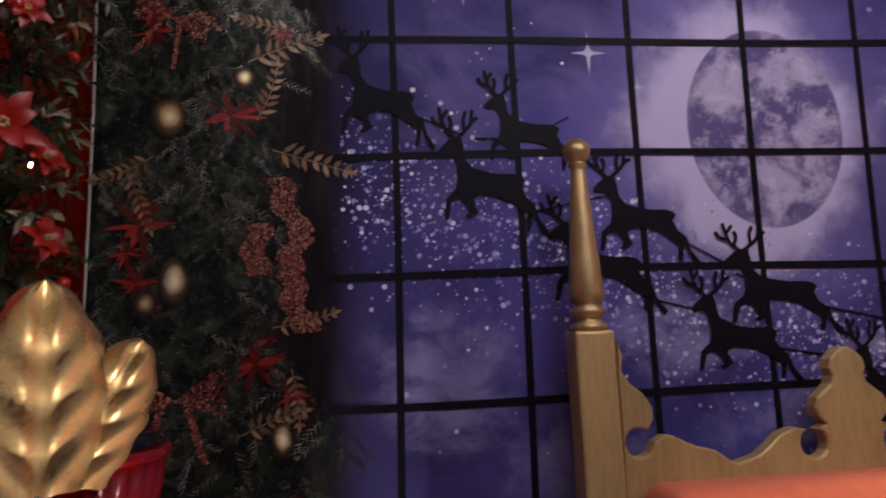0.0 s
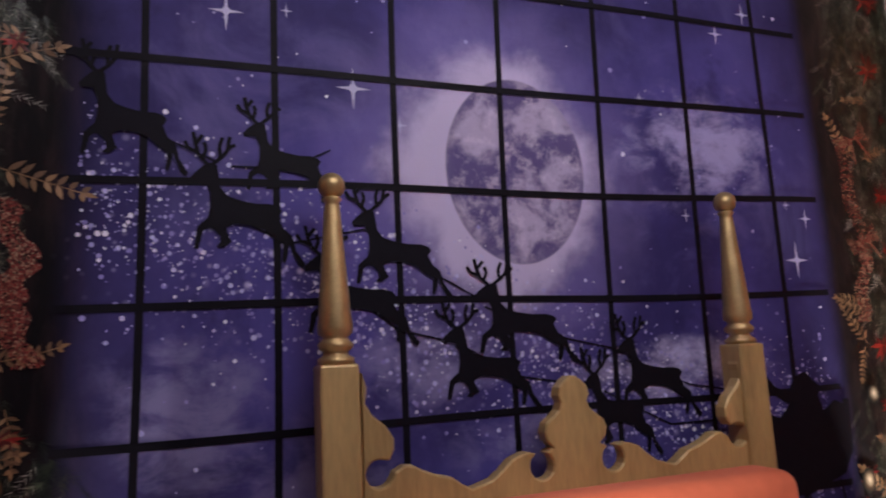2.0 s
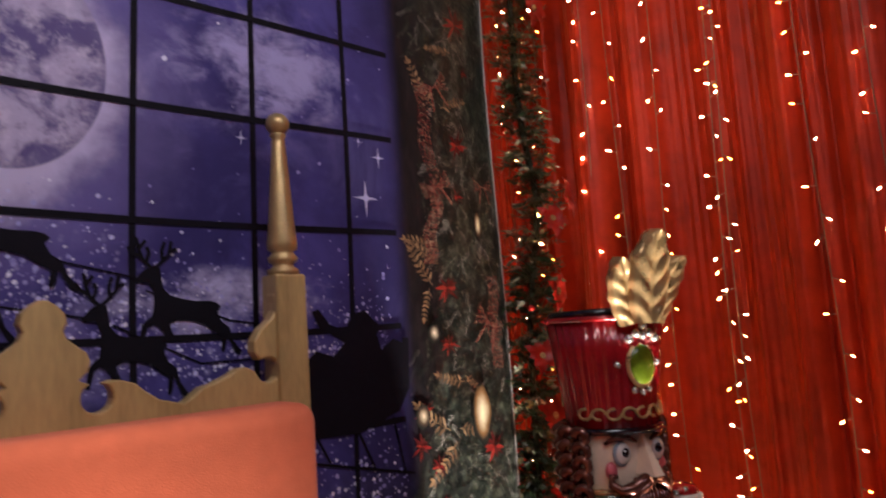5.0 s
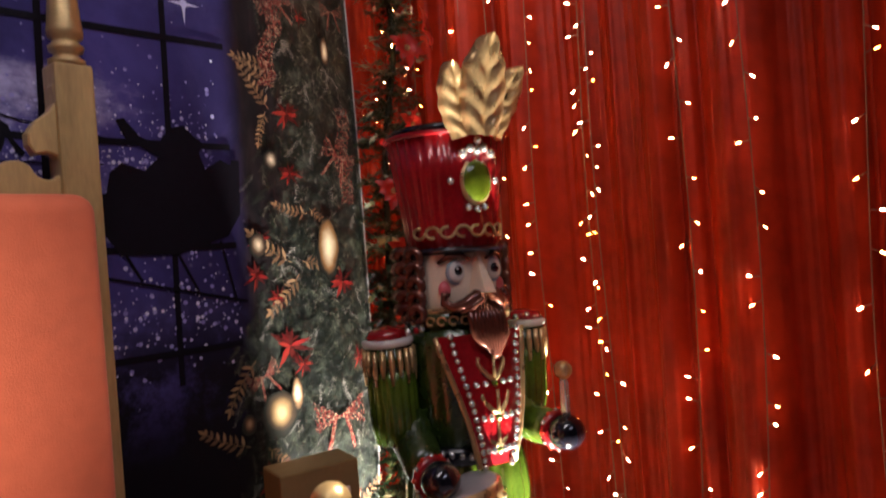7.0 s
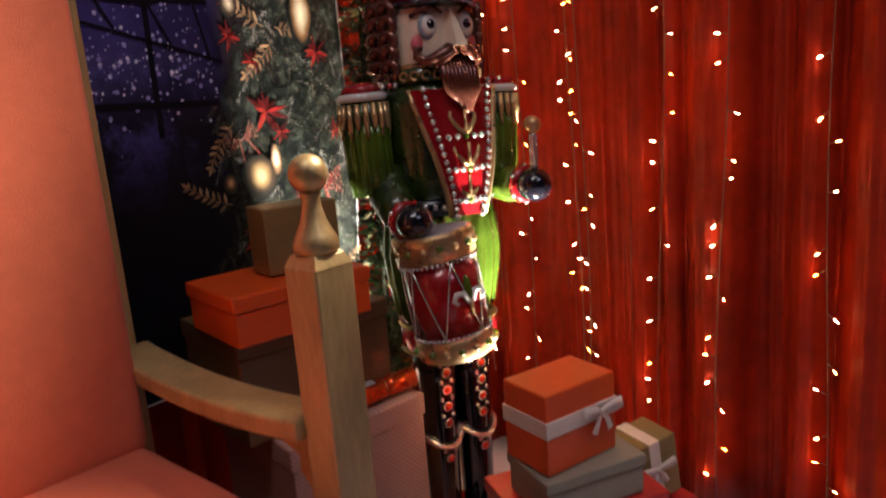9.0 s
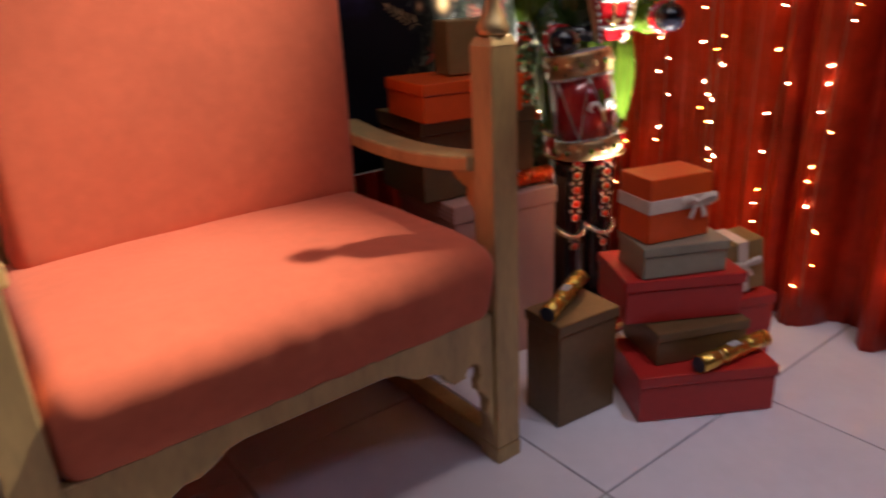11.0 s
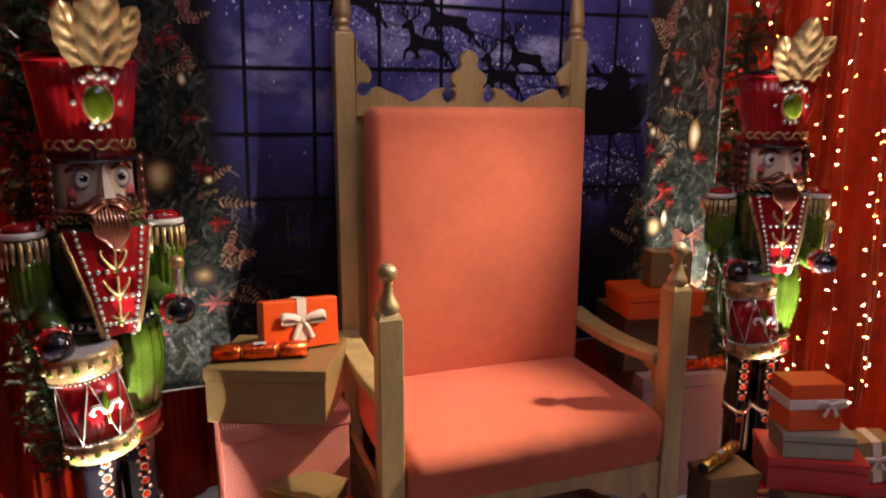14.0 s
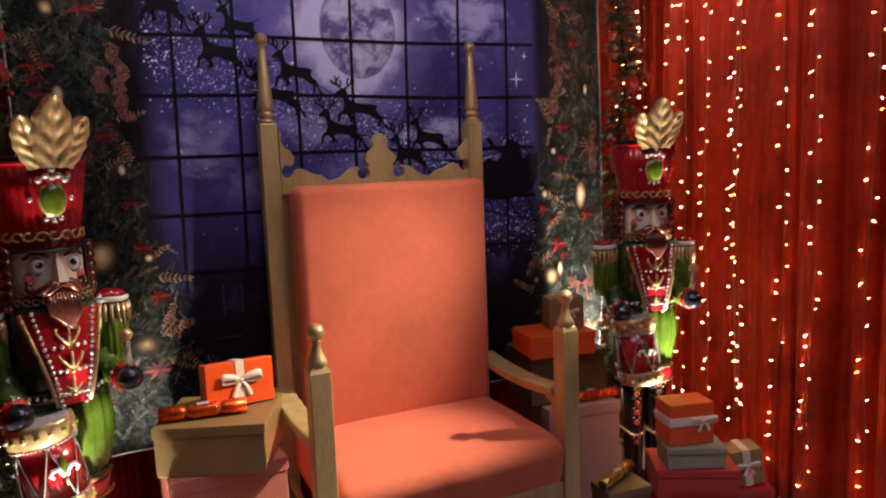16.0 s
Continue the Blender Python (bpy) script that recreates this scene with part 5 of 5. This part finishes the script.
def gift(name, size, m, paper, label, lid=0.0, group="wrapped gifts", band=None, band_z=None, bow=None, lid_paper=None):
    """A gift box: body, lid with an overhang, ribbon bands and a bow."""
    sx, sy, sz = size
    t = thing(name, m, label, "gift box", group)
    bm = bmesh.new()
    box(bm, sx, sy, sz - lid * 0.999, I4, 0.0035)
    part("box_body", bm, paper, t)
    if lid:
        bm = bmesh.new()
        box(bm, sx + 0.008, sy + 0.008, lid, pose(0, 0, sz - lid), 0.0035)
        part("box_lid", bm, lid_paper or paper, t)
    g = 0.004 if lid else 0.0
    if band == "upright":
        bm = bmesh.new()
        box(bm, 0.030, sy + 0.006 + 2 * g, sz + 0.004, pose(0, 0, -0.0005), 0.001)
        part("ribbon_band", bm, RIBBON, t, "cream satin ribbon")
    if band == "round" or band_z is not None:
        bm = bmesh.new()
        box(bm, sx + 0.006 + 2 * g, sy + 0.006 + 2 * g, 0.034, pose(0, 0, (band_z if band_z is not None else sz / 2) - 0.017), 0.001)
        part("ribbon_band", bm, RIBBON, t, "cream satin ribbon")
    if bow:
        bx, by, bz, tilt, s = bow
        ribbon_bow(t, pose(bx, by, bz, tilt, 0, 0), s)
    return t


def cracker(m, length, r, foil, label):
    """A foil party cracker: barrel, two pinched necks and open ends."""
    t = thing("party_cracker", m, label, "party cracker", "party crackers")
    h = length / 2
    for name, prof in (("barrel", [(r * 0.62, -h * 0.37), (r * 0.97, -h * 0.33), (r, -h * 0.28), (r, h * 0.28), (r * 0.97, h * 0.33), (r * 0.62, h * 0.37)]), ("end_tube", [(r * 0.60, -h * 0.375), (r * 0.96, -h * 0.46), (r, -h * 0.52), (r, -h)]), ("end_tube", [(r, h), (r, h * 0.52), (r * 0.96, h * 0.46), (r * 0.60, h * 0.375)])):
        bm = bmesh.new()
        lathe(bm, prof, pose(0, 0, 0, 0, 90, 0), 0, seg=18)
        part(name, bm, foil, t)
    for s in (-1, 1):
        bm = bmesh.new()
        lathe(bm, [(r * 0.9, 0), (r * 0.9, 0.002)], pose(s * (h + 0.0008), 0, 0, 0, 90, 0), 0, seg=16)
        part("tube_end", bm, TUBE_DARK, t, "dark open end")
        bm = bmesh.new()
        lathe(bm, [(r * 0.66, -0.004), (r * 0.70, 0), (r * 0.66, 0.004)], pose(s * h * 0.373, 0, 0, 0, 90, 0), 0, seg=14)
        part("tie", bm, GOLD_METAL, t)
    bm = bmesh.new()
    box(bm, r * 1.5, r * 0.9, 0.0015, pose(0, -0.2 * r, r * 0.985), 0.0)
    part("tag", bm, TAG, t, "small white tag")
    return t


# by the chair's left arm
gift("gift_box", (0.375, 0.300, 0.598), pose(-0.722, -0.245, 0.002, 0, 0, 3), PINK_DOTS, "tall coral pink gift box with a fine dotted print", lid=0.05)
gift("gift_box", (0.350, 0.305, 0.165), pose(-0.715, -0.277, 0.602, 0, 0, -22.6), GOLD_PAPER, "matt gold gift box lying on a tall pink box", lid=0.035)
gift("gift_box", (0.240, 0.060, 0.150), pose(-0.652, -0.268, 0.772, -9, 3, 13), ORANGE_PAPER, "orange-red gift box standing with a cream ribbon bow", band="upright", bow=(0, -0.034, 0.085, 0, 0.075))
cracker(pose(-0.775, -0.325, 0.793, 0, 0, -9), 0.275, 0.0245, FOIL_RED, "red foil party cracker lying on a gold gift box")
gift("gift_box", (0.275, 0.235, 0.325), pose(-0.682, -0.520, 0.002, 0, 0, -19), BEIGE_RIBS, "low beige pink ribbed gift box on the floor", lid=0.04)
gift("gift_box", (0.185, 0.150, 0.085), pose(-0.672, -0.452, 0.329, 0, 0, -46), GOLD_PAPER, "small gold gift box on a ribbed beige box", lid=0.025)
cracker(pose(-0.680, -0.552, 0.353, 0, 0, 19), 0.285, 0.0245, FOIL_RED, "red foil party cracker lying on a ribbed box")
gift("gift_box", (0.235, 0.09, 0.42), pose(-0.965, -0.610, 0.002, -10, 4, 26), ORANGE_PAPER, "orange-red gift box with a cream ribbon leaning by the statue", band="upright", bow=(0.0, -0.05, 0.36, 0, 0.07))
cracker(pose(-1.135, -0.500, 0.150, 0, -66, 10), 0.28, 0.0245, FOIL_GOLD, "gold foil party cracker propped by the statue")
# behind the right arm
gift("gift_box", (0.34, 0.32, 0.505), pose(0.805, -0.150, 0.002, 0, 0, -8), BEIGE_RIBS, "tall pale pink ribbed gift box beside the throne", lid=0.05)
gift("gift_box", (0.36, 0.26, 0.222), pose(0.765, -0.115, 0.511, 0, 0, -8), BROWN_PAPER, "bronze gift box stacked on a ribbed box", lid=0.04)
gift("gift_box", (0.295, 0.215, 0.098), pose(0.702, -0.195, 0.737, 0, 0, -9), ORANGE_PAPER, "orange-red gift box on a bronze box", lid=0.03)
gift("gift_box", (0.160, 0.090, 0.135), pose(0.752, -0.200, 0.839, 0, 0, -14), GOLD_PAPER, "small gold gift box with a pale bow", bow=(0.02, -0.05, 0.075, 0, 0.035))
cracker(pose(0.835, -0.275, 0.536, 0, 0, -10), 0.25, 0.0245, FOIL_RED, "red foil party cracker lying on a ribbed gift box")
# on the floor before the right-hand statue
gift("gift_box", (0.190, 0.128, 0.288), pose(0.728, -0.606, 0.002, 0, 0, -6), BROWN_PAPER, "upright bronze gift box standing by the throne's foot", lid=0.03)
cracker(pose(0.722, -0.585, 0.318, 0, -5, 20), 0.21, 0.0215, FOIL_GOLD, "gold foil party cracker resting on a bronze box")
gift("gift_box", (0.355, 0.205, 0.130), pose(1.000, -0.782, 0.002, 0, 0, -31.5), RED_PAPER, "flat red gift box at the bottom of a stack", lid=0.03)
gift("gift_box", (0.255, 0.185, 0.092), pose(1.022, -0.735, 0.133, 0, 0, -24), BROWN_PAPER, "bronze gift box in a stack of gifts", lid=0.025)
gift("gift_box", (0.310, 0.215, 0.120), pose(1.030, -0.672, 0.227, 0, 0, -31), RED_PAPER, "red gift box in a stack of gifts", lid=0.03)
gift("gift_box", (0.225, 0.150, 0.085), pose(1.010, -0.690, 0.349, 0, 0, -27), GREY_PAPER, "champagne coloured gift box in a stack", lid=0.025)
gift("gift_box", (0.185, 0.125, 0.165), pose(1.000, -0.665, 0.436, 0, 0, -16), ORANGE_PAPER, "orange-red gift box with a cream ribbon on top of a stack", band_z=0.095, bow=(0.045, -0.070, 0.095, 0, 0.055))
gift("gift_box", (0.130, 0.105, 0.150), pose(1.285, -0.715, 0.215, 0, -8, -24), GOLD_PAPER, "olive gold gift box with a pale bow on a red box", band="upright", bow=(0.0, -0.058, 0.085, 0, 0.05))
gift("gift_box", (0.20, 0.16, 0.205), pose(1.275, -0.705, 0.002, 0, 0, -24), RED_PAPER, "red gift box behind a stack of gifts", lid=0.03)
cracker(pose(1.035, -0.872, 0.158, 0, 0, -8), 0.245, 0.0225, FOIL_GOLD, "gold foil party cracker lying on a red box")


# ---------------------------------------------------------------- garlands
def garland(path, radius, seed, label, flowers, lights):
    """A hanging fir garland: stem, sprays of needles, frosted tips, red flowers, berries and a few glowing beads as
    leaf glints.
    """
    rnd = random.Random(seed)
    pts = [Vector(p) for p in path]
    base = Vector(path[0])
    t = thing("fir_garland", Matrix.Translation((base.x, base.y, 0)), label, "garland", "fir garlands")
    off = Vector((base.x, base.y, 0))
    zs, xs, ys = [p.z for p in pts][::-1], [p.x for p in pts][::-1], [p.y for p in pts][::-1]

    def at(z):
        return Vector((np.interp(z, zs, xs), np.interp(z, zs, ys), z)) - off
    z0, z1 = zs[0], zs[-1]
    bm = bmesh.new()
    tube(bm, [at(z) for z in np.linspace(z0, z1, 24)], 0.010, seg=6)
    part("stem", bm, STEM, t)
    needles, tips = bmesh.new(), bmesh.new()
    for k in range(int(300 * (z1 - z0))):
        z = rnd.uniform(z0, z1)
        a = rnd.uniform(0, 6.283)
        d = Vector((math.cos(a), math.sin(a) * 0.8, rnd.uniform(-0.5, 0.35))).normalized()
        ln = radius * rnd.uniform(0.5, 1.15)
        o = at(z)
        frost = rnd.random() < 0.30
        for q in range(17):
            s = (q + 1) / 17
            p = o + d * ln * s
            nd = (d * 0.7 + Vector((rnd.uniform(-1, 1), rnd.uniform(-1, 1), rnd.uniform(-1, 1))) * 0.9).normalized() * rnd.uniform(0.018, 0.036)
            w = nd.orthogonal().normalized() * rnd.uniform(0.0014, 0.0032)
            bm_ = tips if frost and q > 11 else needles
            k_ = 1.6 if bm_ is tips else 1.0
            bm_.faces.new([bm_.verts.new(v) for v in (p - w * k_, p + nd * 0.5 - w * 1.3 * k_, p + nd, p + nd * 0.5 + w * 1.3 * k_, p + w * k_)])
    o = part("fir_needles", needles, NEEDLES, t)
    o["kind"] = "stuff"
    o = part("frost", tips, TIPS, t, "pale glittering tips")
    o["kind"] = "stuff"
    for z, ang, r in flowers:
        c = at(z) + Vector((math.cos(radians(ang)), math.sin(radians(ang)), 0)) * radius * 0.8
        n_ = Vector((math.cos(radians(ang)), math.sin(radians(ang)), rnd.uniform(-0.1, 0.5))).normalized()
        u = n_.orthogonal().normalized()
        w = n_.cross(u)
        bm = bmesh.new()
        for k in range(9):
            a = 2 * math.pi * k / 9 * 1.0 + rnd.uniform(-.2, .2)
            d = (u * math.cos(a) + w * math.sin(a))
            e = n_.cross(d)
            ln = r * (1.0 if k % 2 else 0.72)
            rows = []
            for i in range(6):
                v_ = i / 5
                wd = r * 0.24 * math.sin(math.pi * min(0.98, v_ * 0.86 + 0.10))
                mid = c + d * ln * v_ + n_ * (0.18 * r * math.sin(v_ * 2.4) + (0.1 if k % 2 else 0.2) * r)
                rows.append([bm.verts.new(mid + e * wd * q + n_ * (0.25 * wd * abs(q))) for q in (-1, 0, 1)])
            for a_, b_ in zip(rows, rows[1:]):
                for q in (0, 1):
                    bm.faces.new((a_[q], a_[q + 1], b_[q + 1], b_[q])).smooth = True
        ob = part("poinsettia", bm, PETAL, t, "red cloth poinsettia flower")
        bm = bmesh.new()
        for k in range(6):
            ball(bm, c + n_ * 0.3 * r + (u * math.cos(k) + w * math.sin(k)) * r * 0.10, r * 0.07, u=8, v=6)
        part("flower_heart", bm, S_GOLD, ob)
    # glowing beads stand in for glints on glossy leaves; lights is their number
    for k in range(lights):
        z = rnd.uniform(z0 + 0.05, z1)
        a = rnd.uniform(-2.6, -0.5)
        p = at(z) + Vector((math.cos(a), math.sin(a), 0)) * radius * rnd.uniform(0.7, 1.0)
        bm = bmesh.new()
        ball(bm, p, 0.0026, u=8, v=6, s=(1, 1, 1.5))
        part("glow_glint", bm, BULB_GLINT_WHITE if k % 2 else BULB_GLINT, t, "tiny glowing bead added as a leaf glint")
    for k in range(10):
        z = rnd.uniform(z0, z1)
        a = rnd.uniform(-2.8, -0.3)
        bm = bmesh.new()
        ball(bm, at(z) + Vector((math.cos(a), math.sin(a), 0)) * radius * 0.9, 0.010, u=10, v=8)
        part("berry", bm, BERRY, t, "glossy red berry")
    return t


garland([(-1.36, 0.00, 2.95), (-1.34, -0.01, 2.3), (-1.35, -0.01, 1.9), (-1.37, 0.0, 1.3), (-1.36, 0.0, 0.35)], 0.125, 31, "thick fir garland with red poinsettias hanging beside the backdrop",
        [(2.36, -80, 0.056), (2.24, -60, 0.037), (2.06, -70, 0.062), (2.02, -40, 0.037), (1.90, -35, 0.040), (1.88, -90, 0.043), (1.62, -70, 0.043), (1.40, -80, 0.043), (1.2, -60, 0.037), (2.55, -70, 0.056), (2.14, -120, 0.043)], 5)
garland([(1.295, 0.03, 2.95), (1.27, 0.04, 2.6), (1.265, 0.04, 2.25), (1.315, 0.03, 1.95), (1.26, 0.05, 1.65), (1.255, 0.06, 1.3), (1.25, 0.06, 0.6), (1.26, 0.08, 0.12)], 0.088, 32, "fir garland with red flowers hanging at the backdrop's edge",
        [(2.52, -90, .06), (2.30, -60, .05), (1.97, -50, .07), (1.90, -110, .055), (1.70, -80, .06), (1.52, -120, .055), (1.36, -100, .06), (1.15, -90, .05), (0.80, -90, .05), (2.72, -80, .06)], 9)


# ---------------------------------------------------------------- string lights
def bulb_mesh(mat):
    bm = bmesh.new()
    lathe(bm, [(0.0008, -0.0055), (0.0013, -0.004), (0.0014, 0.0), (0.0011, 0.004), (0.0005, 0.006)], I4, 0, seg=8)
    return mesh_of("bulb", bm, mat)


BULBS = [bulb_mesh(BULB_GLINT_WHITE), bulb_mesh(BULB_GLINT), bulb_mesh(BULB_AMBER)]


def light_string(x, y, top, bottom, gap, seed, axis):
    """A hanging cable with short-stemmed little bulbs. axis: the way along the curtain."""
    rnd = random.Random(seed)
    t = thing("light_string", Matrix.Translation((x, y, 0)), "hanging cable of warm white little bulbs on a red curtain", "string lights", "light strings")
    ax = Vector(axis)
    out = Vector((-1, 0, 0)) if abs(ax.y) > 0.5 else Vector((0, -1, 0))
    ph = rnd.uniform(0, 6)

    def at(z):
        return ax * 0.012 * math.sin(3.1 * z + ph) + out * 0.006 * math.sin(4.3 * z + ph) + Vector((0, 0, z))
    bm = bmesh.new()
    tube(bm, [at(z) for z in np.linspace(bottom, top, 30)], 0.0016, seg=5)
    z = top - rnd.uniform(0, gap)
    places = []
    while z > bottom + 0.02:
        s = rnd.choice((-1, 1))
        d = (ax * s * rnd.uniform(0.5, 1.0) + out * rnd.uniform(0.1, 0.6) + Vector((0, 0, rnd.uniform(-0.9, 0.3)))).normalized()
        p0 = at(z)
        p1 = p0 + d * 0.018
        tube(bm, [p0, p1], 0.0014, seg=5)
        places.append((p1 + d * 0.008, d))
        z -= gap * rnd.uniform(0.55, 1.45)
    part("cable", bm, WIRE, t)
    for p, d in places:
        ob = new("bulb", BULBS[rnd.choice((0, 0, 0, 1, 1, 2))])
        ob.parent = t
        ob.matrix_local = Matrix.Translation(p) @ d.to_track_quat("Z", "Y").to_matrix().to_4x4()


for k, (y, gap, bottom) in enumerate(((0.185, 0.09, 0.2), (0.005, 0.085, 0.25), (-0.10, 0.09, 0.3), (-0.235, 0.080, 0.33), (-0.400, 0.062, 0.30), (-0.428, 0.085, 0.32), (-0.645, 0.085, 0.10), (-0.800, 0.085, 0.08), (-1.035, 0.085, 0.12), (-1.22, 0.085, 0.10))):
    light_string(1.560 + 0.006 * math.sin(k * 2.3), y, 2.999, bottom, gap, 60 + k, (0, 1, 0))
for k, (x, gap) in enumerate(((1.40, 0.10), (1.50, 0.09))):
    light_string(x, 0.205, 2.999, 0.3, gap, 90 + k, (1, 0, 0))

# ---------------------------------------------------------------- floor tiles
bm = bmesh.new()
box(bm, 0.596, 0.596, 0.012, I4, 0.0015, seg=1)
TILE_MESH = mesh_of("tile", bm, TILE)
for i in range(-5, 3):
    for j in range(-6, 3):
        x, y = 0.535 + 0.6 * i + 0.3, -0.890 + 0.6 * j + 0.3
        if -2.75 < x < 2.1 and -4.5 < y < 0.9:
            ob = new("tile", TILE_MESH)
            ob.matrix_world = pose(x, y, -0.012)
            ob.parent = floor
